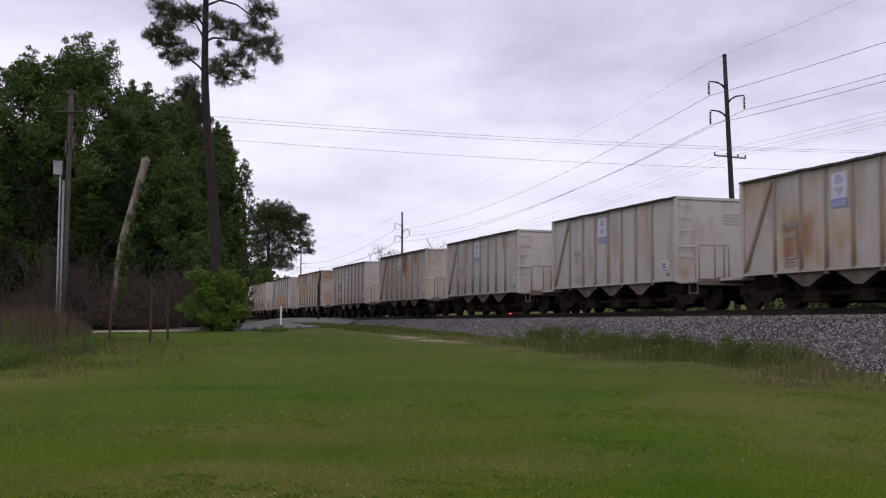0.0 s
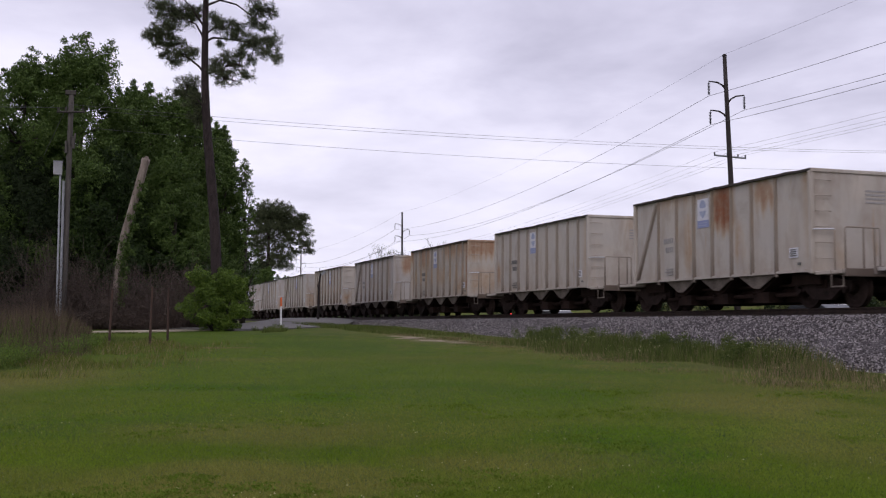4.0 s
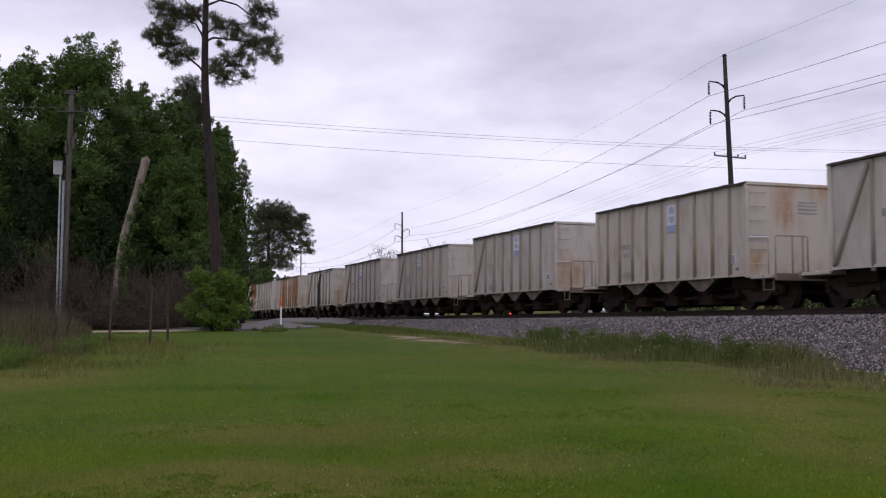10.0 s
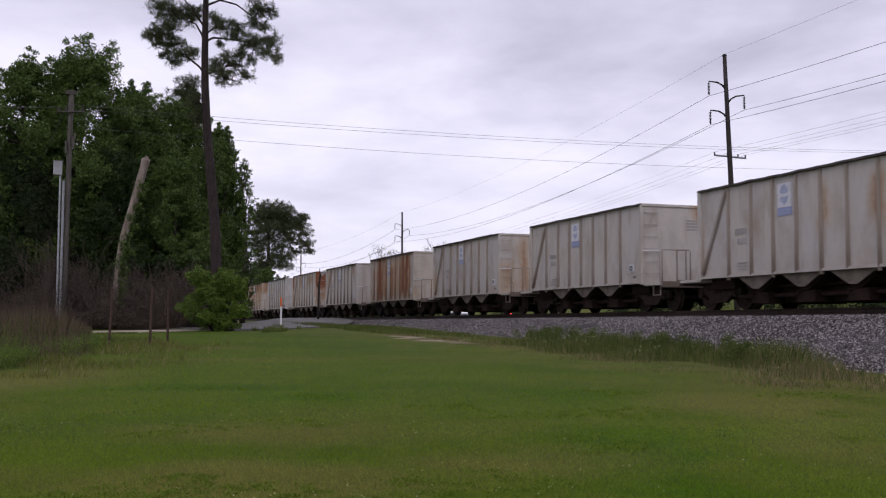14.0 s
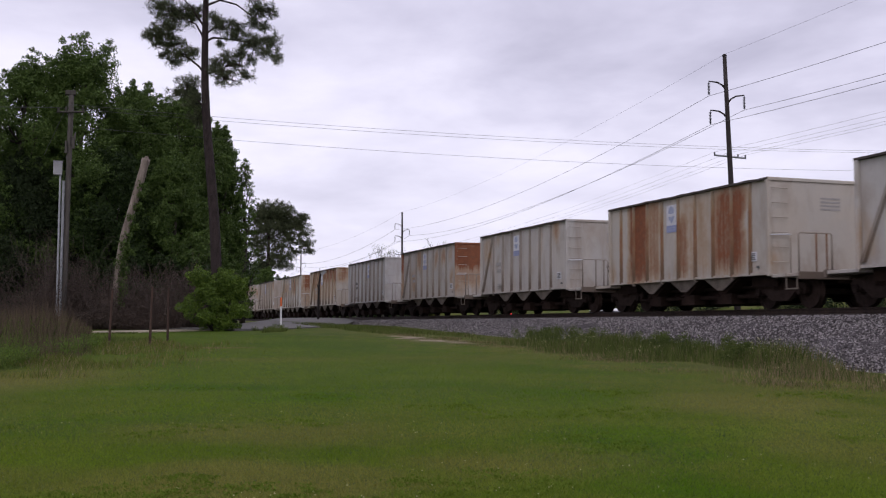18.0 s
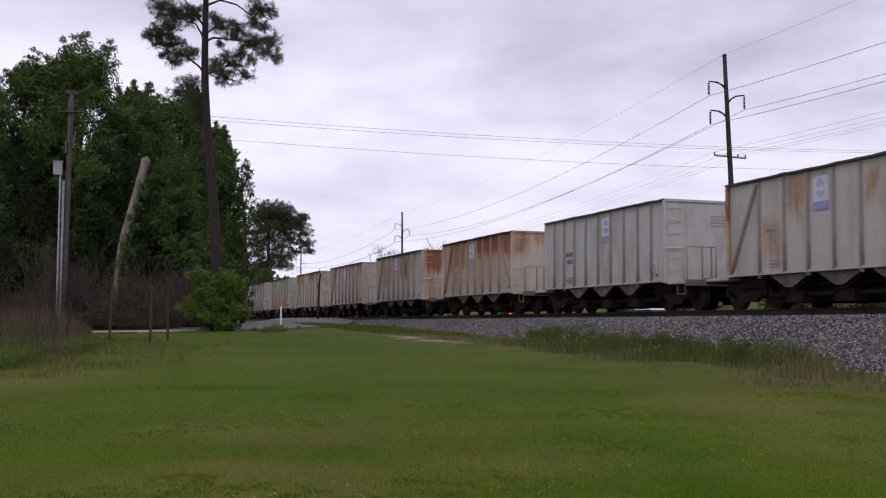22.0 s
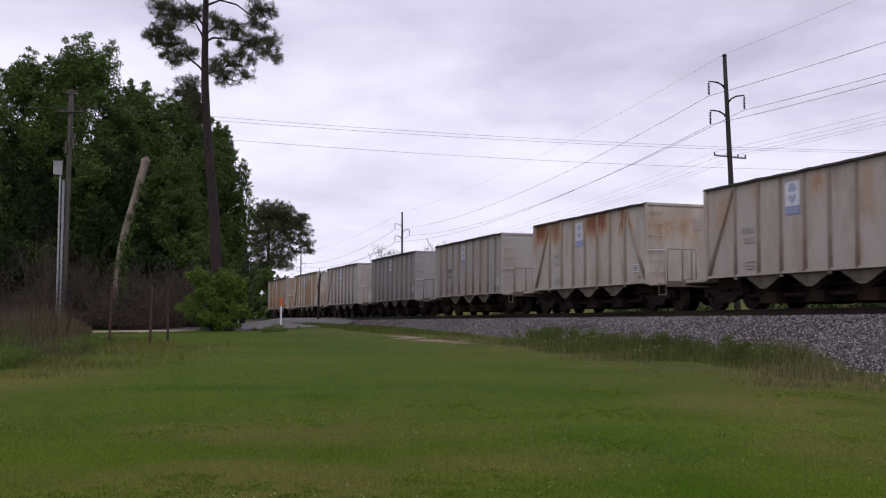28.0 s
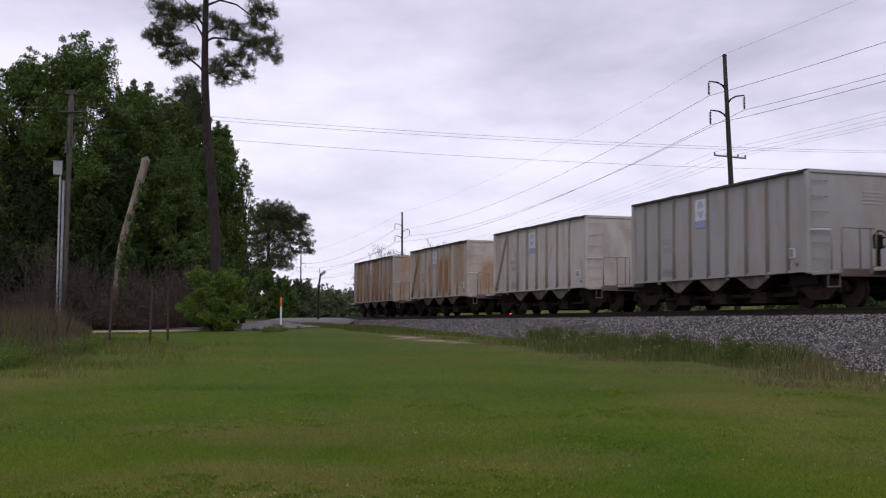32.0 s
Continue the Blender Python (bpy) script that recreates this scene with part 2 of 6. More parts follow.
def lawn_blade():
    """Mown blades: green, with broad lush and thin patches and dry tips among them."""
    m, nt, b = material("mown_grass_blade")
    isl = nd(nt, "ShaderNodeNewGeometry").outputs["Random Per Island"]
    v = obj_vec(nt)
    sep = nd(nt, "ShaderNodeSeparateXYZ", {0: v})
    broad = noise_tex(nt, mapped(nt, v, (1.0, 0.7, 1.0), loc=(3.0, 1.0, 0.0)), 0.22, 3.0, 0.6)
    small = noise_tex(nt, v, 1.1, 4.0, 0.6)
    t = math_node(nt, "ADD", math_node(nt, "MULTIPLY", isl, 0.10), math_node(nt, "MULTIPLY", broad, 0.67))
    t = math_node(nt, "ADD", t, math_node(nt, "MULTIPLY", small, 0.36))
    col = ramp(nt, t, [(0.34, (0.083, 0.146, 0.011)), (0.60, (0.156, 0.228, 0.024)), (0.86, (0.255, 0.315, 0.060))])
    arid, lush = lawn_patches(nt, v)
    col = mix(nt, math_node(nt, "MULTIPLY", lush, 0.75), col, (0.085, 0.205, 0.010))
    # dry blades, more of them near the track, near the rough edge and where the ground is thin
    near = nd(nt, "ShaderNodeMapRange", {0: sep.outputs[0], 1: 5.0, 2: 11.0, 3: 0.0, 4: 0.16}).outputs[0]
    edge = nd(nt, "ShaderNodeMapRange", {0: sep.outputs[0], 1: 2.0, 2: -3.0, 3: 0.0, 4: 0.12}).outputs[0]
    front = nd(nt, "ShaderNodeMapRange", {0: sep.outputs[1], 1: 15.0, 2: 8.0, 3: 0.0, 4: 0.10}).outputs[0]
    thin = noise_tex(nt, mapped(nt, v, loc=(7.0, 2.0, 0.0)), 0.34, 4.0, 0.65)
    d = math_node(nt, "ADD", math_node(nt, "ADD", thin, near), math_node(nt, "ADD", edge, front))
    d = math_node(nt, "ADD", d, math_node(nt, "MULTIPLY", isl, 0.22))
    dry = nd(nt, "ShaderNodeMapRange", {0: d, 1: 0.66, 2: 1.0, 3: 0.0, 4: 0.7}).outputs[0]
    dry = math_node(nt, "MAXIMUM", dry, math_node(nt, "MULTIPLY", arid, math_node(nt, "ADD", math_node(nt, "MULTIPLY", isl, 0.5), 0.42)))
    col = mix(nt, dry, col, (0.31, 0.245, 0.090))
    finish(nt, b, col, 1.0, 0.0, spec=0.04)
    tr = nd(nt, "ShaderNodeBsdfTranslucent", {"Color": col})
    out = [x for x in nt.nodes if x.type == "OUTPUT_MATERIAL"][0]
    ms = nd(nt, "ShaderNodeMixShader", {0: 0.3, 1: b.outputs[0], 2: tr.outputs[0]})
    nt.links.new(ms.outputs[0], out.inputs[0])
    return m


def ballast_material(name, loose):
    m, nt, b = material(name)
    isl = nd(nt, "ShaderNodeNewGeometry").outputs["Random Per Island"]
    v = obj_vec(nt)
    vor = nd(nt, "ShaderNodeTexVoronoi", {"Vector": v, "Scale": 24.0})
    n = noise_tex(nt, v, 0.35, 4.0)
    t = math_node(nt, "ADD", math_node(nt, "MULTIPLY", isl, loose), math_node(nt, "MULTIPLY", nd(nt, "ShaderNodeSeparateColor", {0: vor.outputs["Color"]}).outputs[0], 0.45))
    t = math_node(nt, "ADD", t, math_node(nt, "MULTIPLY", n, 0.25))
    col = ramp(nt, t, [(0.12, (0.026, 0.022, 0.023)), (0.5, (0.108, 0.094, 0.097)), (1.0, (0.42, 0.385, 0.385))])
    finish(nt, b, col, 0.85, 0.0, vor.outputs["Distance"], 0.9, 0.05, 0.3)
    return m


LAWN = lawn_material()
BALLAST = ballast_material("ballast_bed", 0.0)
LOOSE_STONE = ballast_material("loose_ballast_stone", 0.75)
ASPHALT = speckled("asphalt", (0.115, 0.110, 0.105), (0.200, 0.190, 0.182), 2.0, 0.9)
GRAVEL = speckled("pale_gravel", (0.085, 0.075, 0.045), (0.42, 0.36, 0.28), 0.9, 0.95)
RAIL_STEEL = speckled("rusty_rail_steel", (0.018, 0.012, 0.010), (0.060, 0.038, 0.028), 5.0, 0.7, 0.3)
TIE_WOOD = speckled("creosoted_wood", (0.018, 0.014, 0.012), (0.060, 0.048, 0.040), 3.0, 0.9, stretch=(0.4, 6, 6))
# grime and underbody shade share this one dark tone
DARK_STEEL = speckled("grimy_shaded_black_steel", (0.010, 0.0066, 0.0056), (0.034, 0.0205, 0.0160), 4.0, 0.9, 0.0, spec=0.08)
WHEEL_STEEL = speckled("dusty_wheel_steel", (0.011, 0.0075, 0.0065), (0.046, 0.030, 0.025), 6.0, 0.85, 0.0, spec=0.12)
CHORD = speckled("dark_worn_edge", (0.020, 0.018, 0.017), (0.085, 0.070, 0.060), 5.0, 0.8)
CHUTE = speckled("dusty_grey_chute", (0.065, 0.052, 0.043), (0.22, 0.182, 0.150), 2.5, 0.85)
WHITE_PAINT = speckled("white_decal", (0.46, 0.46, 0.50), (0.66, 0.66, 0.70), 6.0, 0.6)
BLUE_PAINT = speckled("blue_decal", (0.20, 0.23, 0.41), (0.30, 0.33, 0.49), 6.0, 0.6)
STENCIL = speckled("faded_grey_stencil", (0.25, 0.24, 0.235), (0.37, 0.35, 0.34), 8.0, 0.8)
DARK_STENCIL = speckled("dark_stencil", (0.08, 0.078, 0.075), (0.22, 0.21, 0.20), 8.0, 0.8)
FADED_BLUE = speckled("faded_blue_decal", (0.26, 0.29, 0.42), (0.40, 0.43, 0.54), 6.0, 0.7)
TEAL = speckled("teal_spray_paint", (0.28, 0.36, 0.37), (0.42, 0.49, 0.50), 6.0, 0.7)
SPRAY_ORANGE = speckled("orange_spray_paint", (0.45, 0.22, 0.13), (0.55, 0.30, 0.19), 6.0, 0.7)
SPRAY_PURPLE = speckled("purple_spray_paint", (0.26, 0.18, 0.22), (0.36, 0.27, 0.30), 6.0, 0.7)
STONE_LOAD = speckled("crushed_stone_load", (0.22, 0.21, 0.21), (0.42, 0.41, 0.40), 9.0, 0.95, bump=0.8)
BARK = speckled("pine_bark", (0.016, 0.011, 0.011), (0.054, 0.039, 0.037), 3.0, 0.95, bump=0.9, distance=0.05, stretch=(3, 3, 0.8))
DARK_BARK = speckled("dark_bark", (0.025, 0.022, 0.018), (0.085, 0.072, 0.058), 3.0, 0.95, bump=0.8, distance=0.05, stretch=(3, 3, 0.8))
POLE_WOOD = speckled("weathered_pole_wood", (0.034, 0.030, 0.027), (0.100, 0.090, 0.080), 3.0, 0.9, stretch=(5, 5, 0.5))
SNAG_WOOD = speckled("bleached_dead_wood", (0.070, 0.052, 0.042), (0.30, 0.25, 0.21), 1.6, 0.9, bump=0.6, stretch=(4, 4, 0.6))
DARK_POLE = speckled("dark_weathering_steel", (0.014, 0.010, 0.009), (0.034, 0.026, 0.024), 2.0, 0.7)
GALV = speckled("galvanised_steel", (0.20, 0.21, 0.22), (0.36, 0.37, 0.39), 4.0, 0.5, 0.3)
GREY_BOX = speckled("grey_enclosure", (0.20, 0.20, 0.21), (0.33, 0.33, 0.34), 3.0, 0.6)
WIRE = speckled("aluminium_wire", (0.07, 0.07, 0.08), (0.15, 0.15, 0.16), 2.0, 0.6)
INSULATOR = speckled("dark_glazed_insulator", (0.018, 0.018, 0.022), (0.05, 0.05, 0.06), 4.0, 0.35)
RUST_POST = speckled("rusty_fence_post", (0.024, 0.014, 0.012), (0.080, 0.048, 0.036), 6.0, 0.9)
ORANGE = speckled("orange_marker_cap", (0.62, 0.13, 0.04), (0.75, 0.19, 0.07), 6.0, 0.6)
MARKER_WHITE = speckled("white_plastic_post", (0.62, 0.62, 0.62), (0.80, 0.80, 0.80), 4.0, 0.5)
# this dark green takes in the shade inside the wood
LEAF_DARK = leafy("shaded_dark_broadleaf", (0.009, 0.021, 0.005), (0.042, 0.072, 0.017))
LEAF_MID = leafy("green_broadleaf", (0.032, 0.064, 0.012), (0.112, 0.172, 0.040))
LEAF_BUSH = leafy("bright_bush_leaf", (0.028, 0.062, 0.008), (0.145, 0.220, 0.030))
# paler and cooler green: aerial haze is mixed into the leaf colour
LEAF_HAZED = leafy("hazed_far_leaf", (0.052, 0.084, 0.042), (0.175, 0.225, 0.115))
NEEDLES = leafy("pine_needles", (0.026, 0.036, 0.017), (0.110, 0.128, 0.062), 0.7, 0.22)
WEED = leafy("rank_grass", (0.040, 0.066, 0.014), (0.150, 0.180, 0.052), 1.0, 0.25, 0.06, 0.9)
DRY_WEED = leafy("dry_grass", (0.130, 0.100, 0.056), (0.330, 0.265, 0.155), 1.0, 0.25, 0.05)
DRY_DARK = leafy("dark_dry_grass", (0.058, 0.042, 0.030), (0.165, 0.124, 0.088), 1.0, 0.2, 0.05)
DEAD_LEAF = leafy("withered_brown_leaf", (0.042, 0.030, 0.025), (0.120, 0.088, 0.070), 0.9)
# darkest leaf: shade among and behind the trees is put into its colour
LEAF_SHADED = leafy("shaded_leaf", (0.007, 0.015, 0.005), (0.034, 0.052, 0.018), 0.8)
TWIG = speckled("dead_vine_twigs", (0.034, 0.025, 0.021), (0.100, 0.076, 0.064), 3.0, 0.95)
EDGE = leafy("unmown_edge_grass", (0.060, 0.088, 0.012), (0.190, 0.215, 0.050), 1.0, 0.25, 0.05, 0.9)
LEAF_WEED = leafy("dark_weed_leaf", (0.036, 0.060, 0.015), (0.125, 0.155, 0.045), 0.9, 0.2, 0.06)
LEAF_LAWN = leafy("lawn_weed_leaf", (0.075, 0.130, 0.012), (0.160, 0.220, 0.035), 1.0, 0.3, 0.04)
LAWN_BLADE = lawn_blade()
FLOWER = leafy("pale_weed_flower", (0.40, 0.37, 0.16), (0.60, 0.57, 0.36), 0.8)

# ---- building helpers ----


def mesh_from(name, verts, faces, mat, smooth=False):
    me = bpy.data.meshes.new(name)
    me.from_pydata([tuple(v) for v in verts], [], [tuple(f) for f in faces])
    if mat:
        me.materials.append(mat)
    if smooth:
        me.polygons.foreach_set("use_smooth", [True] * len(me.polygons))
    me.update()
    return me


def poly_soup(name, pts, mat):
    """pts: (count, k, 3) corners of separate k-sided faces."""
    count, k, _ = pts.shape
    me = bpy.data.meshes.new(name)
    me.vertices.add(count * k)
    me.vertices.foreach_set("co", pts.reshape(-1).astype(np.float32))
    me.loops.add(count * k)
    me.loops.foreach_set("vertex_index", np.arange(count * k, dtype=np.int32))
    me.polygons.add(count)
    me.polygons.foreach_set("loop_start", np.arange(0, count * k, k, dtype=np.int32))
    me.polygons.foreach_set("loop_total", np.full(count, k, dtype=np.int32))
    me.materials.append(mat)
    me.update(calc_edges=True)
    me.validate()
    return me


def bm_mesh(name, bm, mat, bevel=0.0, smooth=False):
    if bevel:
        bmesh.ops.bevel(bm, geom=bm.edges[:], offset=bevel, segments=1, affect="EDGES", clamp_overlap=True)
    bmesh.ops.recalc_face_normals(bm, faces=bm.faces[:])
    me = bpy.data.meshes.new(name)
    bm.to_mesh(me)
    bm.free()
    me.materials.append(mat)
    if smooth:
        me.polygons.foreach_set("use_smooth", [True] * len(me.polygons))
    return me


def box(bm, x0, x1, y0, y1, z0, z1):
    r = bmesh.ops.create_cube(bm, size=1.0)
    m = Matrix.Translation(((x0 + x1) / 2, (y0 + y1) / 2, (z0 + z1) / 2)) @ Matrix.Diagonal((x1 - x0, y1 - y0, z1 - z0, 1))
    bmesh.ops.transform(bm, matrix=m, verts=r["verts"])
    return r["verts"]


def rod(bm, a, b, r0, r1=None, sides=8):
    a, b = Vector(a), Vector(b)
    q = (b - a).to_track_quat("Z", "Y").to_matrix().to_4x4()
    r = bmesh.ops.create_cone(bm, cap_ends=True, segments=sides, radius1=r0, radius2=r0 if r1 is None else r1, depth=(b - a).length)
    bmesh.ops.transform(bm, matrix=Matrix.Translation((a + b) / 2) @ q, verts=r["verts"])


def prism(bm, outline, y0, y1, axis="y"):
    """An outline in two coordinates drawn out along the third."""
    def at(p, w):
        return (p[0], w, p[1]) if axis == "y" else (w, p[0], p[1])
    a = [bm.verts.new(at(p, y0)) for p in outline]
    b = [bm.verts.new(at(p, y1)) for p in outline]
    bm.faces.new(a)
    bm.faces.new(list(reversed(b)))
    for i in range(len(a)):
        j = (i + 1) % len(a)
        bm.faces.new((a[i], b[i], b[j], a[j]))


def tube(points, radii, sides=8):
    """Vertices and faces of a tube along points."""
    vs, fs = [], []
    pts = [Vector(p) for p in points]
    for i, p in enumerate(pts):
        way = (pts[min(i + 1, len(pts) - 1)] - pts[max(i - 1, 0)]).normalized()
        u = way.orthogonal().normalized() if abs(way.z) < 0.999 else Vector((1, 0, 0))
        if i and abs(way.z) < 0.999:
            u = (u0 - way * u0.dot(way)).normalized()
        u0 = u
        v = way.cross(u)
        for k in range(sides):
            a = 2 * math.pi * k / sides
            vs.append(p + (u * math.cos(a) + v * math.sin(a)) * radii[i])
    for i in range(len(pts) - 1):
        for k in range(sides):
            k2 = (k + 1) % sides
            fs.append((i * sides + k, i * sides + k2, (i + 1) * sides + k2, (i + 1) * sides + k))
    n = len(vs)
    vs += [pts[0], pts[-1]]
    for k in range(sides):
        k2 = (k + 1) % sides
        fs.append((n, k2, k))
        fs.append((n + 1, (len(pts) - 1) * sides + k, (len(pts) - 1) * sides + k2))
    return vs, fs


def tubes_mesh(name, lines, mat, sides=6):
    vs, fs = [], []
    for pts, radii in lines:
        v, f = tube(pts, radii, sides)
        fs += [tuple(i + len(vs) for i in q) for q in f]
        vs += v
    return mesh_from(name, vs, fs, mat, True)


def part(name, data, parent, label="", at=None):
    ob = new(name, data)
    ob.parent = parent
    if at is not None:
        ob.matrix_basis = at
    return tagged(ob, label) if label else ob


def empty(name, m, label, category, group=""):
    ob = new(name)
    ob.matrix_basis = m
    return tagged(ob, label, category, group)


# ---- ground, road, track bed ----


def ground_z(x, y):
    d = 0.325 * x + 0.946 * y
    z = 0.019 * min(max(d, -15.0), 58.0)
    over = max(d - 58.0, 0.0)
    z += 0.25 * (1 - math.exp(-over / 40.0))
    if x > TRACK_X:
        z = 0.95 + 5.8 * min(max((x - 43.0) / 20.0, 0.0), 1.0)
    # a shallow ditch at the foot of the bed
    z -= 0.12 * math.exp(-((x - 14.8) / 1.1) ** 2)
    if y > 60 and x < 16:
        z += 0.2 * min((y - 60) / 25.0, 1.0)
    return z


def make_ground():
    def axis(lo, hi, fine_lo, fine_hi, step):
        a = list(np.arange(fine_lo, fine_hi + 0.01, step))
        v, s = fine_hi, step
        while v < hi:
            s *= 1.35
            v += s
            a.append(min(v, hi))
        v, s = fine_lo, step
        while v > lo:
            s *= 1.35
            v -= s
            a.insert(0, max(v, lo))
        return a
    xs, ys = axis(-1500, 1500, -14, 50, 0.8), axis(-1500, 2500, 2, 110, 1.2)
    vs = []
    for y in ys:
        for x in xs:
            vs.append((x, y, ground_z(x, y) + 0.004 * noise.noise((x * 0.5, y * 0.5, 0))))
    n = len(xs)
    fs = [(j * n + i, j * n + i + 1, (j + 1) * n + i + 1, (j + 1) * n + i) for j in range(len(ys) - 1) for i in range(n - 1)]
    tagged(new("ground", mesh_from("ground", vs, fs, LAWN, True)), "mown green lawn rising gently towards the road", "ground", kind="structure")


make_ground()


def make_bed():
    """The ballast bank: a stony profile along the track."""
    prof = [(-5.2, -1.55), (-4.3, -1.05), (-3.4, -0.62), (-2.6, -0.30), (-1.95, -0.10), (-1.6, -0.03), (0, -0.02), (1.6, -0.03), (1.95, -0.10), (2.6, -0.3), (3.4, -0.62), (4.3, -1.05)]
    ys = list(np.arange(8, 70, 0.5)) + list(np.arange(70, 120, 2.0)) + list(np.arange(120, 620, 20.0))
    ys = [-300, -100, -30, -5] + ys
    top = RAIL_TOP - 0.19
    vs, fs = [], []
    for y in ys:
        for i, (x, z) in enumerate(prof):
            j = 0.09 * noise.noise((x * 1.7, y * 0.8, 4.0)) if abs(x) > 1.7 else 0.0
            vs.append((TRACK_X + x + j, y, top + z + 0.06 * noise.noise((x, y * 0.9, 9.0)) * (abs(x) > 1.7)))
    n = len(prof)
    for j in range(len(ys) - 1):
        for i in range(n - 1):
            fs.append((j * n + i, (j + 1) * n + i, (j + 1) * n + i + 1, j * n + i + 1))
    tagged(new("track_bed", mesh_from("track_bed", vs, fs, BALLAST, True)), "sloping bank of grey crushed stone ballast", "track bed", kind="structure")
    # loose stones over the near slope
    rng = np.random.default_rng(5)
    count = 60000
    u = rng.random(count)
    y = 15 + 75 * rng.random(count) ** 1.5
    px = np.array([p[0] for p in prof[:6]])
    pz = np.array([p[1] for p in prof[:6]])
    x = -5.0 + 3.55 * u
    z = np.interp(x, px, pz) + top
    size = rng.uniform(0.014, 0.036, count)
    base = np.array([(1, 0, 0), (-0.6, 0.8, 0), (-0.5, -0.9, 0), (0.1, 0, 0.9), (0, 0.1, -0.8)])
    tri = [(0, 1, 3), (1, 2, 3), (2, 0, 3), (1, 0, 4), (2, 1, 4), (0, 2, 4)]
    ang = rng.random(count) * 6.283
    c, s = np.cos(ang), np.sin(ang)
    j = base[None] + rng.normal(0, 0.28, (count, 5, 3))
    p = np.stack([j[..., 0] * c[:, None] - j[..., 1] * s[:, None], j[..., 0] * s[:, None] + j[..., 1] * c[:, None], j[..., 2] * 0.8], -1) * size[:, None, None]
    p += np.stack([x + TRACK_X, y, z + 0.015], -1)[:, None, :]
    vs = p.reshape(-1, 3)
    fs = (np.array(tri)[None] + 5 * np.arange(count)[:, None, None]).reshape(-1, 3)
    tagged(new("ballast_stones", mesh_from("ballast_stones", vs.tolist(), fs.tolist(), LOOSE_STONE)), "loose grey crushed stones on the track bank", "ballast", kind="stuff")


make_bed()


def make_track():
    t = empty("railway_track", pose(TRACK_X, 0, RAIL_TOP), "single railway track of dark rusty rails on wooden ties", "railway track")
    bm = bmesh.new()
    prof = [(-0.07, -0.18), (0.07, -0.18), (0.07, -0.165), (0.012, -0.145), (0.010, -0.05), (0.037, -0.038), (0.037, -0.004), (0.028, 0), (-0.028, 0), (-0.037, -0.004), (-0.037, -0.038), (-0.010, -0.05), (-0.012, -0.145), (-0.07, -0.165)]
    prism(bm, prof, -200, 620)
    rail = bm_mesh("rail", bm, RAIL_STEEL)
    for s in (-1, 1):
        part("rail", rail, t, "dark rusty steel rail", pose(s * 0.7525, 0, 0))
    bm = bmesh.new()
    box(bm, -1.3, 1.3, -0.115, 0.115, -0.36, -0.182)
    tie = bm_mesh("tie", bm, TIE_WOOD, 0.012)
    for i in range(170):
        part("tie", tie, t, at=pose(0, 12 + i * 0.53, 0))


make_track()


def strip(name, line, width, mat, lift, label, category, camber=0.05):
    """A paved strip along (x, y, z) points."""
    pts = [Vector(p) for p in line]
    vs, fs = [], []
    prof = [(-0.5, -0.25), (-0.5, 0.0), (-0.25, camber * 0.7), (0, camber), (0.25, camber * 0.7), (0.5, 0.0), (0.5, -0.25)]
    for i, p in enumerate(pts):
        way = pts[min(i + 1, len(pts) - 1)] - pts[max(i - 1, 0)]
        side = Vector((way.y, -way.x, 0)).normalized()
        for a, z in prof:
            vs.append(p + side * a * width + Vector((0, 0, z + lift)))
    n = len(prof)
    for i in range(len(pts) - 1):
        for k in range(n - 1):
            fs.append((i * n + k, i * n + k + 1, (i + 1) * n + k + 1, (i + 1) * n + k))
    m = len(pts) - 1
    fs += [tuple(range(n)), tuple(m * n + k for k in reversed(range(n)))]
    return tagged(new(name, mesh_from(name, vs, fs, mat, False)), label, category, kind="structure")


def smooth_line(pts, steps=8):
    out = []
    for i in range(len(pts) - 1):
        p0, p1, p2, p3 = (Vector(pts[max(min(k, len(pts) - 1), 0)]) for k in (i - 1, i, i + 1, i + 2))
        for s in range(steps):
            t = s / steps
            out.append(0.5 * (2 * p1 + (p2 - p0) * t + (2 * p0 - 5 * p1 + 4 * p2 - p3) * t * t + (3 * p1 - p0 - 3 * p2 + p3) * t ** 3))
    return out + [Vector(pts[-1])]


strip("road", smooth_line([(4.6, 48.5, 0.93), (5.8, 49.6, 0.955), (8.6, 53.2, 1.02), (11.6, 60, 1.16), (14.2, 68, 1.34), (16.8, 76, 1.56)]), 6.0, ASPHALT, 0.02, "worn grey asphalt road climbing to the railway crossing", "road")
strip("gravel_drive", smooth_line([(-18.0, 44.2, 0.68), (-6.0, 44.2, 0.755), (0.0, 45.4, 0.815), (1.6, 46.2, 0.84), (3.4, 47.5, 0.865), (5.4, 49.2, 0.90)]), 3.6, GRAVEL, 0.022, "pale broken gravel drive joining the road", "drive", 0.02)
strip("far_road", [(37.2, y, 0.96) for y in (-900, -100, 0, 40, 80, 120, 200, 400, 1200)], 7.5, ASPHALT, 0.0, "level grey highway beyond the track", "road")
strip("road", [(21.6, 90, 1.52), (27.5, 105, 1.05), (33.5, 121, 0.97)], 6.0, ASPHALT, 0.02, "worn grey asphalt road beyond the railway crossing", "road")

# ---- the train ----
WHEEL_R = 0.457


def travelled(t):
    return 7.87174 * t - 0.00206 * t * t + 0.0002 * t ** 3


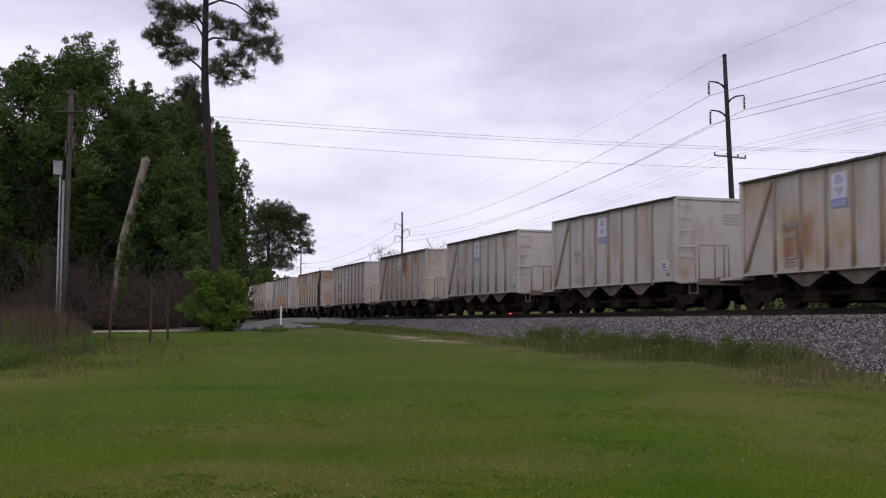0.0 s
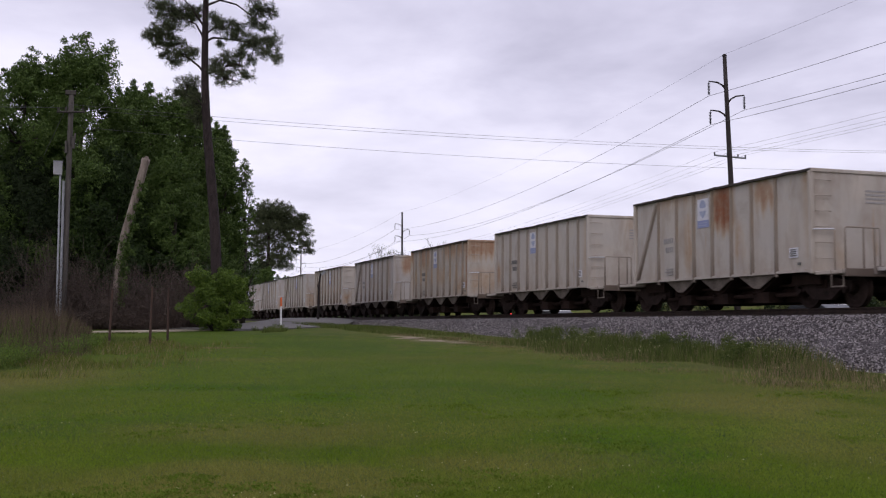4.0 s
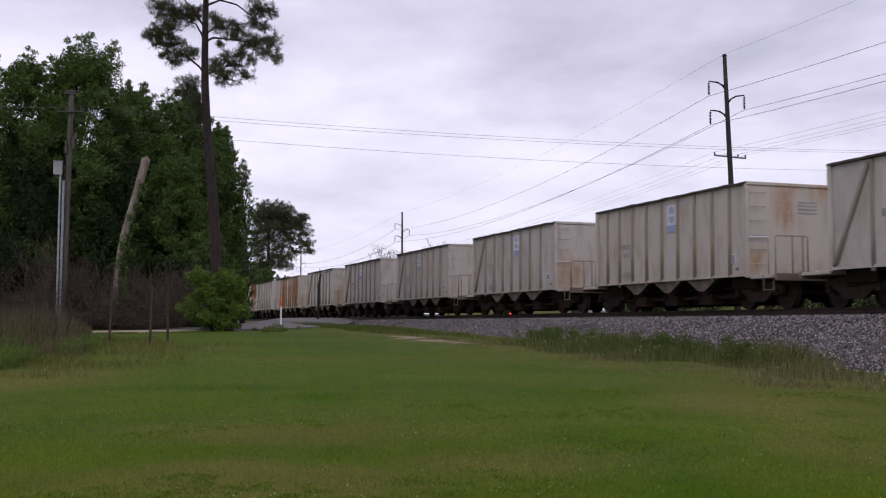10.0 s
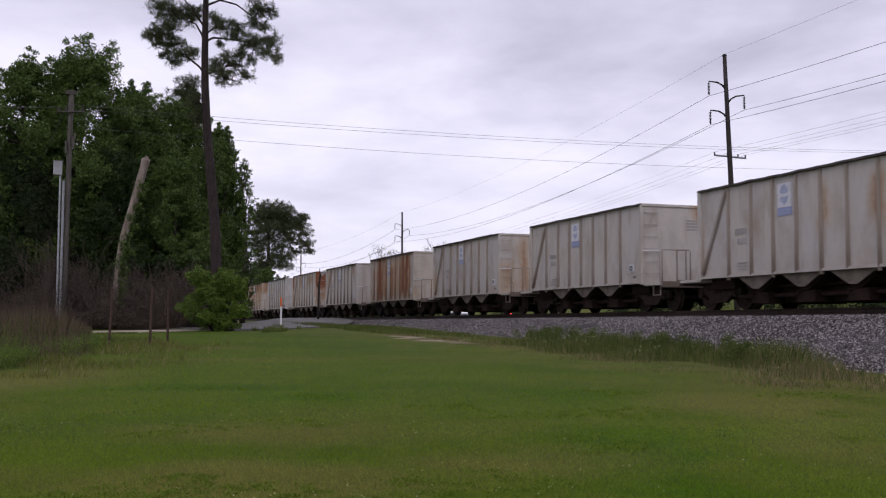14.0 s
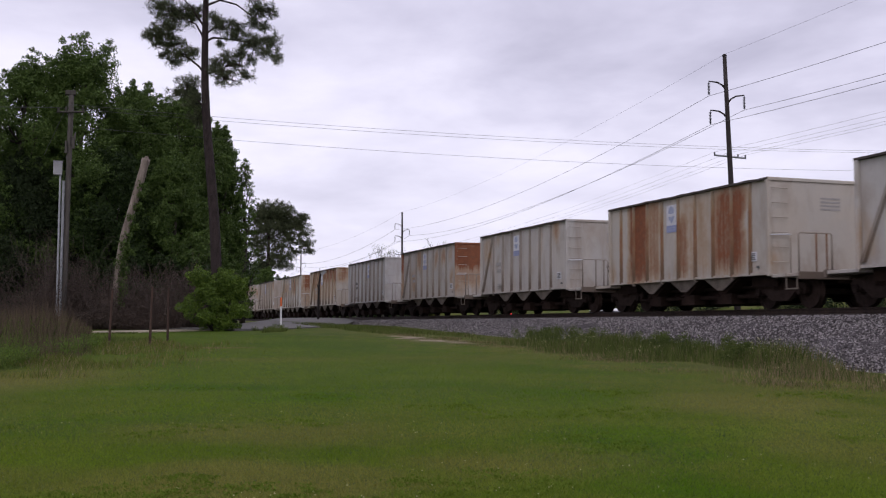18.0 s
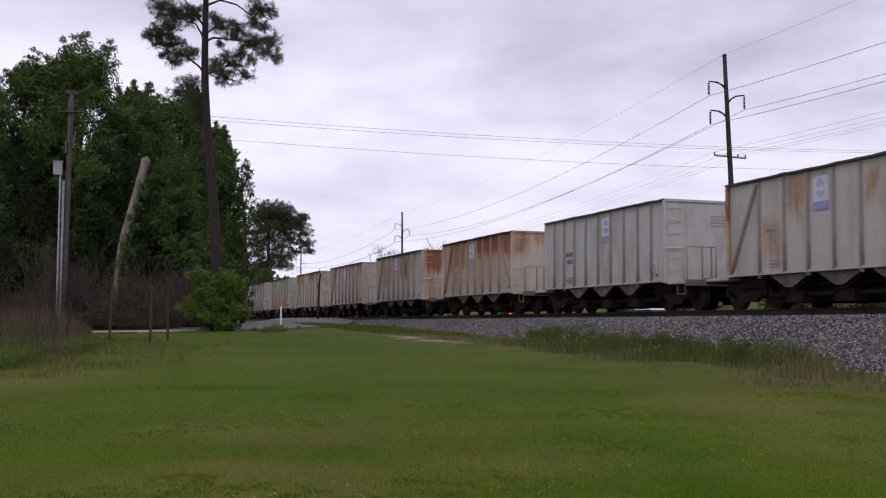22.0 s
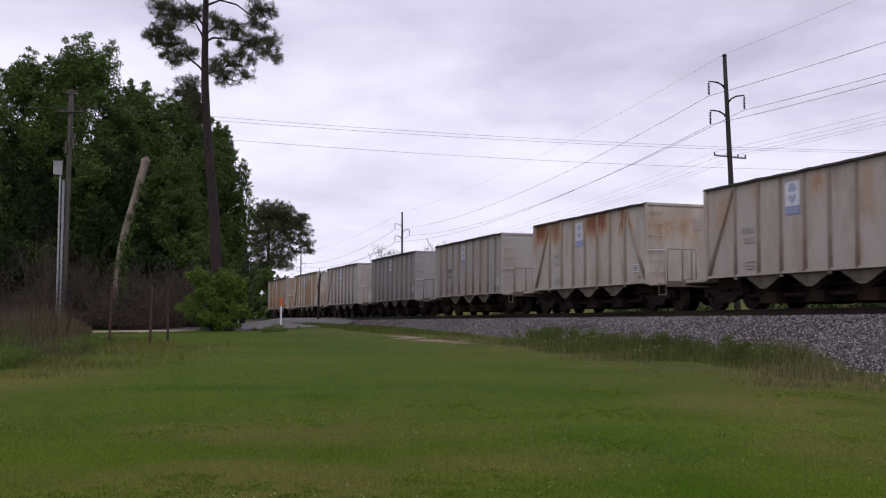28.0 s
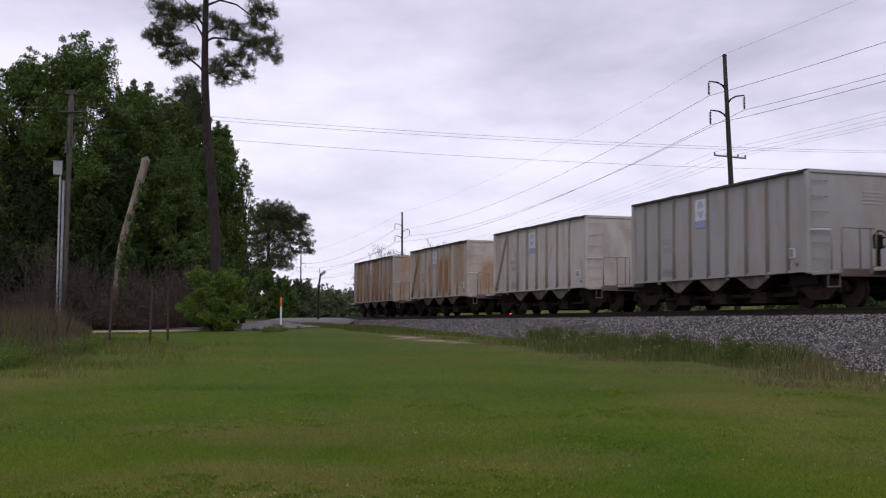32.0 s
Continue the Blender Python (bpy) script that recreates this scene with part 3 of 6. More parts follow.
class CarMeshes:
    """The meshes that all hopper cars share; y along the car, z from the rail's top."""

    def __init__(self):
        L, h0, h1, w = BODY_L / 2, BODY_H0, BODY_H1, HALF_W
        even = [0.79, 1.66, 2.55, 3.48, 4.45, 5.40, 6.35, 7.30, 8.19]
        braced = [1.50, 2.58, 3.56, 4.54, 5.51, 6.49, 7.57]
        # places of the posts measured from the far end
        self.posts = {"even": [L - a for a in even], "braced": [L - a for a in braced]}
        # side sheet, bulging a little between the posts
        vs, fs = [], []
        ny, nz = 40, 6
        for off in (0.0, 0.03):
            for i in range(ny + 1):
                y = -L + BODY_L * i / ny
                for k in range(nz + 1):
                    z = h0 + (h1 - h0) * k / nz
                    b = 0.018 * math.sin(math.pi * ((i % 4) / 4)) * math.sin(math.pi * k / nz) + 0.010 * noise.noise((y * 0.8, z, 2.2))
                    vs.append((-w + 0.075 + off - b, y, z))
        n = (ny + 1) * (nz + 1)
        for i in range(ny):
            for k in range(nz):
                a = i * (nz + 1) + k
                fs.append((a, a + 1, a + nz + 2, a + nz + 1))
                fs.append((n + a, n + a + nz + 1, n + a + nz + 2, n + a + 1))
        self.side = mesh_from("side_wall", vs, fs, None)
        self.side.materials.append(CHORD)
        # pressed side post
        bm = bmesh.new()
        prism(bm, [(-0.033, 0.0), (-0.021, -0.10), (0.021, -0.10), (0.033, 0.0)], 0, 1)
        for v in bm.verts:
            x, y, z = v.co
            v.co = (-w + 0.075 + z * (1.0 if y < 0.5 else 0.8), x, h0 - 0.02 + y * (h1 - h0 - 0.06))
        self.post = bm_mesh("side_post", bm, CHORD)
        # diagonal brace in the last panel
        bm = bmesh.new()
        prism(bm, [(-0.062, 0.0), (-0.048, -0.09), (0.048, -0.09), (0.062, 0.0)], 0, 1)
        y0, y1 = L - 0.16, L - 1.40
        for v in bm.verts:
            x, y, z = v.co
            v.co = (-w + 0.075 + z, y0 + (y1 - y0) * y + x, h0 + 0.08 + y * (h1 - h0 - 0.22))
        self.brace = bm_mesh("diagonal_brace", bm, CHORD)
        # top chord, knocked about by loaders
        vs, fs = [], []
        for i in range(61):
            y = -L - 0.02 + (BODY_L + 0.04) * i / 60
            dz = 0.030 * noise.noise((y * 1.3, 0.0, 7.0)) + 0.012 * noise.noise((y * 5, 1.0, 7.0))
            for x, z in ((-w - 0.03, -0.058), (-w - 0.03, 0.0), (-w + 0.11, 0.0), (-w + 0.11, -0.058)):
                vs.append((x, y, h1 + z + dz))
        for i in range(60):
            for k in range(4):
                fs.append((i * 4 + k, i * 4 + (k + 1) % 4, i * 4 + 4 + (k + 1) % 4, i * 4 + 4 + k))
        fs += [(3, 2, 1, 0), (240, 241, 242, 243)]
        self.chord = mesh_from("top_chord", vs, fs, CHORD)
        # side sill angle
        bm = bmesh.new()
        prism(bm, [(-w + 0.005, h0 + 0.02), (-w + 0.005, h0 - 0.05), (-w + 0.12, h0 - 0.05), (-w + 0.12, h0 - 0.02), (-w + 0.055, h0 - 0.02), (-w + 0.055, h0 + 0.02)], -L, L)
        self.sill = bm_mesh("side_sill", bm, CHORD)
        bm = bmesh.new()
        box(bm, -w - 0.01, -w + 0.05, -0.06, 0.06, h0 - 0.14, h0 - 0.04)
        self.bracket = bm_mesh("sill_bracket", bm, CHUTE, 0.01)
        # end wall with corner posts and pressed ribs
        bm = bmesh.new()
        box(bm, -w + 0.06, w - 0.06, -L + 0.005, -L + 0.05, h0 - 0.10, h1 - 0.08)
        self.end = bm_mesh("end_wall", bm, CHORD)
        bm = bmesh.new()
        box(bm, -w - 0.035, -w + 0.09, -L - 0.02, -L + 0.10, h0 - 0.10, h1 - 0.06)
        self.corner = bm_mesh("corner_post", bm, CHORD, 0.02)
        bm = bmesh.new()
        box(bm, -w - 0.02, w + 0.02, -L - 0.035, -L + 0.06, h1 - 0.10, h1 - 0.004)
        self.end_chord = bm_mesh("end_chord", bm, CHORD, 0.012)
        # interior floor slopes close the tub
        bm = bmesh.new()
        g = 14
        grid = [[bm.verts.new((-w + 0.1 + (2 * w - 0.2) * i / 6, -L + 0.06 + (BODY_L - 0.12) * k / g,
                 2.95 + 0.62 * math.sin(math.pi * i / 6) * (0.6 + 0.4 * abs(math.sin(2.2 * math.pi * k / g))) * min(1, 3 * math.sin(math.pi * k / g)) + 0.08 * noise.noise((i, k * 0.7, 3)))) for k in range(g + 1)] for i in range(7)]
        for i in range(6):
            for k in range(g):
                bm.faces.new((grid[i][k], grid[i + 1][k], grid[i + 1][k + 1], grid[i][k + 1]))
        self.heap_mesh = bm_mesh("load", bm, STONE_LOAD, smooth=True)
        # centre sill, platforms, coupler
        bm = bmesh.new()
        box(bm, -0.33, 0.33, -5.72, 5.72, 0.66, 0.98)
        self.center = bm_mesh("center_sill", bm, DARK_STEEL, 0.01)
        bm = bmesh.new()
        box(bm, -w + 0.05, w - 0.05, -5.70, -L - 0.03, h0 - 0.14, h0 - 0.05)
        self.platform = bm_mesh("end_platform", bm, CHORD, 0.012)
        bm = bmesh.new()
        box(bm, -w + 0.02, w - 0.02, -5.79, -5.705, h0 - 0.22, h0 - 0.02)
        self.beam = bm_mesh("end_beam", bm, DARK_STEEL, 0.012)
        bm = bmesh.new()
        rod(bm, (0, -5.7, 0.84), (0, -6.12, 0.84), 0.075)
        box(bm, -0.14, 0.14, -6.22, -6.02, 0.68, 1.0)
        box(bm, -0.17, -0.05, -6.27, -6.15, 0.70, 0.98)
        self.coupler = bm_mesh("coupler", bm, DARK_STEEL, 0.012)
        # sill step hung below the platform corner
        bm = bmesh.new()
        for y in (-5.62, -5.18):
            rod(bm, (-w + 0.06, y, h0 - 0.05), (-w + 0.06, y, 0.50), 0.018, sides=6)
        rod(bm, (-w + 0.06, -5.64, 0.50), (-w + 0.06, -5.16, 0.50), 0.02, sides=6)
        self.step = bm_mesh("sill_step", bm, CHUTE)
        # hand rail across the end of the platform
        rail_line = [(-w + 0.10, -5.66, h0 - 0.04), (-w + 0.10, -5.66, 1.91), (-w + 0.14, -5.66, 1.95), (-0.50, -5.66, 1.95), (-0.46, -5.66, 1.91), (-0.46, -5.66, h0 - 0.04)]
        self.rail = tubes_mesh("handrail", [(rail_line, [0.02] * 6)], CHUTE, 6)
        bm = bmesh.new()
        rod(bm, (0, 0, h0 - 0.06), (0, 0, 1.94), 0.024, sides=6)
        self.stanchion = bm_mesh("stanchion", bm, CHORD)
        self.grab = tubes_mesh("grab_iron", [([(-w + 0.04, -L - 0.02, 1.98), (-w + 0.04, -L - 0.10, 1.98), (-w + 0.60, -L - 0.10, 2.00), (-w + 0.62, -L - 0.10, 1.98)], [0.018] * 4)], WHITE_PAINT, 6)
        self.grab_leg = tubes_mesh("grab_leg", [([(-w + 0.62, -L - 0.10, 1.98), (-w + 0.62, -L - 0.10, h0 - 0.05)], [0.012] * 2)], CHORD, 6)
        # ladder rungs on the end wall by the corner
        self.rung = tubes_mesh("ladder_rung", [([(-w + 0.12, -L, 0), (-w + 0.12, -L - 0.08, 0), (-w + 0.56, -L - 0.08, 0), (-w + 0.56, -L, 0)], [0.011] * 4)], CHORD, 6)
        # brake wheel and its stand
        bm = bmesh.new()
        bmesh.ops.create_cone(bm, cap_ends=False, segments=20, radius1=0.22, radius2=0.22, depth=0.03)
        for v in bm.verts:
            v.co = (v.co.x, v.co.z, v.co.y)
        for k in range(20):
            a, c = 2 * math.pi * k / 20, 2 * math.pi * (k + 1) / 20
            rod(bm, (0.22 * math.cos(a), 0, 0.22 * math.sin(a)), (0.22 * math.cos(c), 0, 0.22 * math.sin(c)), 0.02, sides=6)
        for k in range(4):
            a = math.pi * k / 2 + 0.4
            rod(bm, (0, 0, 0), (0.22 * math.cos(a), 0, 0.22 * math.sin(a)), 0.016, sides=6)
        box(bm, -0.09, 0.09, 0.0, 0.16, -0.22, 0.12)
        box(bm, -0.04, 0.04, 0.04, 0.12, -0.92, -0.15)
        self.brake = bm_mesh("brake_wheel", bm, DARK_STEEL)
        # one discharge chute across the car: two sloping sheets to a gate
        bm = bmesh.new()
        prism(bm, [(-0.90, h0 - 0.06), (0.90, h0 - 0.06), (0.14, 0.46), (-0.14, 0.46)], -1.34, 1.34, "x")
        # dark sheets carry the shade between the pale chute plates
        self.chute = bm_mesh("hopper_chute", bm, DARK_STEEL, 0.008)
        bm = bmesh.new()
        prism(bm, [(-0.86, h0 - 0.05), (-0.30, h0 - 0.045), (0.30, h0 - 0.045), (0.86, h0 - 0.05), (0.16, 0.56), (-0.12, 0.54)], -1.44, -1.41, "x")
        self.chute_plate = bm_mesh("chute_plate", bm, CHUTE, 0.006)
        bm = bmesh.new()
        box(bm, -1.30, 1.30, -0.36, 0.36, 0.15, 0.46)
        rod(bm, (-1.4, 0.25, 0.42), (1.4, 0.25, 0.42), 0.04, sides=8)
        self.gate = bm_mesh("discharge_gate", bm, DARK_STEEL, 0.01)
        # dark operating shafts and pipes along the belly, solid boxes for its shade
        bm = bmesh.new()
        box(bm, -0.75, 0.75, -3.4, 3.4, 0.17, h0 - 0.08)
        for x in (-1.05, 1.05):
            rod(bm, (x, -3.3, 0.36), (x, 3.3, 0.36), 0.06, sides=8)
            rod(bm, (x * 0.9, -3.0, 0.62), (x * 0.9, 3.0, 0.62), 0.045, sides=8)
        box(bm, -1.25, 1.25, -4.4, -3.25, 0.60, h0 - 0.06)
        box(bm, -1.25, 1.25, 3.25, 4.4, 0.60, h0 - 0.06)
        self.belly = bm_mesh("underframe", bm, DARK_STEEL)
        # truck side frame
        bm = bmesh.new()
        out = [(-1.12, 0.56), (-1.08, 0.66), (-0.78, 0.68), (-0.42, 0.80), (0.42, 0.80), (0.78, 0.68), (1.08, 0.66), (1.12, 0.56), (1.06, 0.40), (0.80, 0.38), (0.72, 0.50), (0.48, 0.30), (0.34, 0.20), (-0.34, 0.20), (-0.48, 0.30), (-0.72, 0.50), (-0.80, 0.38), (-1.06, 0.40)]
        prism(bm, out, -1.10, -0.96, "x")
        self.frame_ = bm_mesh("side_frame", bm, WHEEL_STEEL, 0.015)
        bm = bmesh.new()
        for y in (-0.17, 0.0, 0.17):
            for k in range(5):
                z = 0.24 + 0.055 * k
                rod(bm, (-1.03, y, z), (-1.03, y, z + 0.032), 0.068, sides=10)
        self.springs = bm_mesh("spring_nest", bm, DARK_STEEL)
        bm = bmesh.new()
        box(bm, -1.14, 1.14, -0.20, 0.20, 0.50, 0.70)
        for s in (-1, 1):
            box(bm, -0.95, 0.95, s * 0.36 - 0.05, s * 0.36 + 0.05, 0.32, 0.46)
        self.bolster = bm_mesh("bolster", bm, DARK_STEEL, 0.012)
        # wheelset about its own axle
        vs, fs = [], []
        seg = 28
        lat = [(0.0, 0.08), (0.10, 0.10), (0.16, 0.18), (0.30, 0.165), (0.37, 0.14), (0.385, 0.135), (WHEEL_R, 0.135), (WHEEL_R, 0.04), (WHEEL_R + 0.027, 0.02), (WHEEL_R + 0.027, -0.005), (0.38, -0.005), (0.36, 0.03), (0.18, 0.05), (0.0, 0.04)]
        for side in (-1, 1):
            b0 = len(vs)
            for r, x in lat:
                for k in range(seg):
                    a = 2 * math.pi * k / seg
                    vs.append((side * (0.685 + x), max(r, 0.001) * math.cos(a), max(r, 0.001) * math.sin(a)))
            for i in range(len(lat) - 1):
                for k in range(seg):
                    k2 = (k + 1) % seg
                    q = (b0 + i * seg + k, b0 + i * seg + k2, b0 + (i + 1) * seg + k2, b0 + (i + 1) * seg + k)
                    fs.append(q if side > 0 else q[::-1])
        bm = bmesh.new()
        rod(bm, (-1.08, 0, 0), (1.08, 0, 0), 0.08, sides=12)
        for s in (-1, 1):
            rod(bm, (s * 1.10, 0, 0), (s * 1.17, 0, 0), 0.10, sides=10)
            for k in range(3):
                a = 2.1 * k
                box(bm, s * 1.175 - 0.012, s * 1.175 + 0.012, 0.06 * math.cos(a) - 0.02, 0.06 * math.cos(a) + 0.02, 0.06 * math.sin(a) - 0.02, 0.06 * math.sin(a) + 0.02)
        tmp = bpy.data.meshes.new("axle")
        bm.to_mesh(tmp)
        bm.free()
        k0 = len(vs)
        vs += [tuple(v.co) for v in tmp.vertices]
        fs += [tuple(i + k0 for i in p.vertices) for p in tmp.polygons]
        bpy.data.meshes.remove(tmp)
        self.wheelset = mesh_from("wheelset", vs, fs, WHEEL_STEEL)
        # painted panel, emblem pieces, stencils: thin plates on the side sheet
        def plate(name, y0, y1, z0, z1, mat, lift):
            bm = bmesh.new()
            box(bm, -w + 0.012 - lift, -w + 0.05 - lift, y0, y1, z0, z1)
            return bm_mesh(name, bm, mat)
        yc = L - 4.05
        self.decal = plate("emblem_panel", yc - 0.29, yc + 0.29, 2.66, 3.30, WHITE_PAINT, -0.03)
        self.band = plate("emblem_band", yc - 0.29, yc + 0.29, 2.44, 2.655, BLUE_PAINT, -0.03)
        bm = bmesh.new()
        x0, x1 = -w + 0.036, -w + 0.05
        prism(bm, [(yc - 0.05, 3.26), (yc + 0.05, 3.26), (yc + 0.13, 3.19), (yc + 0.17, 3.10), (yc + 0.15, 3.04), (yc + 0.05, 3.02), (yc - 0.05, 3.02), (yc - 0.15, 3.04), (yc - 0.17, 3.10), (yc - 0.13, 3.19)], x0, x1, "x")
        self.emblem = bm_mesh("emblem_cap", bm, FADED_BLUE)
        bm = bmesh.new()
        prism(bm, [(yc - 0.18, 2.93), (yc - 0.04, 2.94), (yc, 2.91), (yc + 0.04, 2.94), (yc + 0.18, 2.93), (yc + 0.12, 2.82), (yc + 0.02, 2.72), (yc - 0.02, 2.72), (yc - 0.12, 2.82)], x0, x1, "x")
        self.emblem_low = bm_mesh("emblem_wedge", bm, FADED_BLUE)
        bm = bmesh.new()
        box(bm, x0, x1, yc - 0.20, yc + 0.22, 2.50, 2.52)
        box(bm, x0, x1, yc - 0.22, yc + 0.18, 2.57, 2.595)
        self.bandbars = bm_mesh("lettering", bm, FADED_BLUE)

        def stencil(mat, ym):
            bm = bmesh.new()
            for y0, y1, z0 in ((ym - 0.28, ym + 0.30, 2.10), (ym - 0.28, ym + 0.12, 1.82)):
                k = y0
                while k < y1:
                    box(bm, -w + 0.04, -w + 0.06, k, k + 0.07, z0, z0 + 0.16)
                    k += 0.12
            for i in range(3):
                box(bm, -w + 0.04, -w + 0.06, ym - 0.28, ym + 0.12 + 0.1 * (i % 2), 1.28 - i * 0.09, 1.31 - i * 0.09)
            return bm_mesh("stencil_lettering", bm, mat)
        self.marks = stencil(STENCIL, L - 2.05)
        self.dark_marks = stencil(DARK_STENCIL, L - 2.05)
        yl = -L + 0.80
        self.notice_back = plate("notice_board", yl - 0.17, yl + 0.17, 1.30, 1.56, WHITE_PAINT, -0.03)
        bm = bmesh.new()
        for i in range(4):
            box(bm, x0, x1, yl - 0.13 + 0.02 * (i % 2), yl + 0.13, 1.335 + i * 0.052, 1.368 + i * 0.052)
        box(bm, x0, x1, yl - 0.30, yl - 0.16, 1.10, 1.17)
        self.notice = bm_mesh("notice_lettering", bm, DARK_STENCIL)
        bm = bmesh.new()
        for i in range(4):
            box(bm, 0.1, 0.75, -L - 0.004, -L + 0.02, 3.0 - i * 0.1, 3.05 - i * 0.1)
        self.end_marks = bm_mesh("stencil_lettering", bm, STENCIL)


def on(ob, mat):
    """Give one copy of a shared mesh its own paint."""
    ob.material_slots[0].link = "OBJECT"
    ob.material_slots[0].material = mat
    return ob


def hopper_car(M, j, paint, shaded_post_paint, end_paint, label, braced, flip, brake, letters, heap):
    car = empty("hopper_car", pose(TRACK_X, 25.65 + PITCH * j - BODY_L / 2, RAIL_TOP), label, "hopper car", "freight train hopper cars")
    turn = pose(0, 0, 0, 0, 0, 180)
    over = Matrix.Diagonal((1, -1, 1, 1))
    posts = M.posts["braced" if braced else "even"]
    L = BODY_L / 2
    for m in (Matrix(), turn):
        on(part("side_wall", M.side, car, "", m), paint)
        on(part("side_sill", M.sill, car, "", m), paint)
        part("top_chord", M.chord, car, "dark battered top rail", m)
        for y in posts:
            on(part("side_post", M.post, car, "", m @ pose(0, y, 0)), shaded_post_paint)
        for y in (posts[::2] if braced else posts[1::2]):
            part("sill_bracket", M.bracket, car, "", m @ pose(0, y, 0))
        if braced:
            on(part("diagonal_brace", M.brace, car, "", m), shaded_post_paint)
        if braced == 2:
            on(part("diagonal_brace", M.brace, car, "", m @ over), shaded_post_paint)
        on(part("end_wall", M.end, car, "", m), end_paint)
        on(part("end_chord", M.end_chord, car, "", m), end_paint)
        for k in (Matrix(), Matrix.Diagonal((-1, 1, 1, 1))):
            on(part("corner_post", M.corner, car, "", m @ k), end_paint)
        on(part("end_platform", M.platform, car, "", m), end_paint)
        on(part("end_beam", M.beam, car, "", m), shaded_post_paint)
        on(part("handrail", M.rail, car, "", m), shaded_post_paint)
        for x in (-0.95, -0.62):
            on(part("stanchion", M.stanchion, car, "", m @ pose(x, -5.66, 0)), shaded_post_paint)
        for k in range(6):
            on(part("ladder_rung", M.rung, car, "", m @ pose(0, 0, 1.25 + 0.40 * k)), end_paint)
        part("grab_iron", M.grab, car, "white grab iron", m)
        on(part("grab_leg", M.grab_leg, car, "", m), shaded_post_paint)
        part("coupler", M.coupler, car, "black steel coupler", m)
        part("sill_step", M.step, car, "", m)
        g = m @ pose(0, -0.99, 0) if flip else m
        part("emblem_panel", M.decal, car, "white painted panel", g)
        part("emblem_band", M.band, car, "faded blue painted band", g)
        part("emblem_cap", M.emblem, car, "faded blue emblem", g)
        part("emblem_wedge", M.emblem_low, car, "faded blue emblem", g)
        part("lettering", M.bandbars, car, "", g)
        if letters < 2:
            tagged(part("stencil_lettering", M.dark_marks if letters else M.marks, car, "faded stencil bars", m), kind="stuff")
        part("notice_board", M.notice_back, car, "", m)
        tagged(part("notice_lettering", M.notice, car, "", m), kind="stuff")
    tagged(part("stencil_lettering", M.end_marks, car), kind="stuff")
    part("brake_wheel", M.brake, car, "black iron hand brake wheel", pose(-0.15, -5.45, 1.70) if brake else turn @ pose(-0.15, -5.45, 1.70))
    part("center_sill", M.center, car)
    part("underframe", M.belly, car, "dark grimy underframe and pipes, gaps boxed in for shade")
    part("load", M.heap_mesh, car, "heap of crushed stone", pose(0, 0, heap - 0.35))
    for y in (-1.96, 0.0, 1.96):
        c = part("hopper_chute", M.chute, car, "sloping discharge chute, darkened for the shade underneath", pose(0, y, 0))
        part("discharge_gate", M.gate, c)
        for m in (Matrix(), turn):
            part("chute_plate", M.chute_plate, c, "dusty pale grey plate", m)
    for y in (-4.28, 4.28):
        truck = part("truck", M.bolster, car, "dark two-axle freight truck", pose(0, y, 0))
        for m in (Matrix(), turn):
            part("side_frame", M.frame_, truck, "", m)
            part("spring_nest", M.springs, truck, "", m)
        for a in (-0.89, 0.89):
            w = part("wheelset", M.wheelset, truck, "", pose(0, a, WHEEL_R))
            WHEELS.append((w, a))
    return car


WHEELS, CARS, TRAIN = [], [], []
GREY, CREAM, COOL, BEIGE = (0.49, 0.45, 0.412), (0.49, 0.437, 0.378), (0.49, 0.475, 0.462), (0.45, 0.390, 0.340)
DULL, STEEL = (0.38, 0.347, 0.318), (0.33, 0.317, 0.313)


def car_label(base, rust, end):
    tone = {GREY: "pale grey", CREAM: "cream-grey", COOL: "cool grey", BEIGE: "beige", DULL: "dull grey", STEEL: "dark grey"}[base]
    state = "heavy rust streaks" if rust > 0.8 else "patchy rust stains" if rust > 0.45 else "light dirt streaks"
    if end > 0.8:
        return f"{tone} steel hopper car with a rust-orange end"
    return f"{tone} steel hopper car with {state} on the track"


def scrawl(car, mat, lines, side):
    """Loose spray-paint strokes on a car's side or end."""
    tubes = [([(-HALF_W + 0.045, y, z) if side else (y, -BODY_L / 2 + 0.004, z) for y, z in ln], [0.014] * len(ln)) for ln in lines]
    part("graffiti", tubes_mesh("graffiti", tubes, mat, 5), car, "sprayed graffiti strokes")


def car(base, rust, braced, side=(), end=(), turned=0, brake=0, dark=0, heap=0.0):
    """One car of the train, front to rear: paint, loose rust, braces, stains on its side and end."""
    TRAIN.append((base, rust, braced, side, end, turned, brake, dark, heap))


TOP = 3.6
car(GREY, 0.3, 1)
car(CREAM, 0.4, 0)
car(CREAM, 0.45, 1, ((1.6, 3.3, 1.2, 2.2, 0.7), (3.6, 4.6, 1.3, 1.9, 0.4), (0.0, 1.2, 2.6, TOP, 0.35), (5.5, 7.0, 1.1, 2.6, 0.6)), brake=1, heap=0.1)
car(GREY, 0.22, 1, ((6.7, 7.3, 1.6, 3.3, 0.30), (2.5, 2.7, 1.6, 2.8, 0.35), (4.4, 4.6, 1.1, 2.4, 0.3)), ((-1.6, -1.0, 1.0, 1.4, 0.4),), heap=0.05)
car(GREY, 0.28, 1, ((2.45, 2.75, 2.3, TOP, 0.6), (7.0, 7.5, 2.7, 3.4, 0.6), (5.6, 6.0, 2.9, 3.4, 0.35), (0.0, 0.9, 2.8, TOP, 0.3)), ((0.3, 1.5, 2.9, TOP, 0.75),), brake=1)
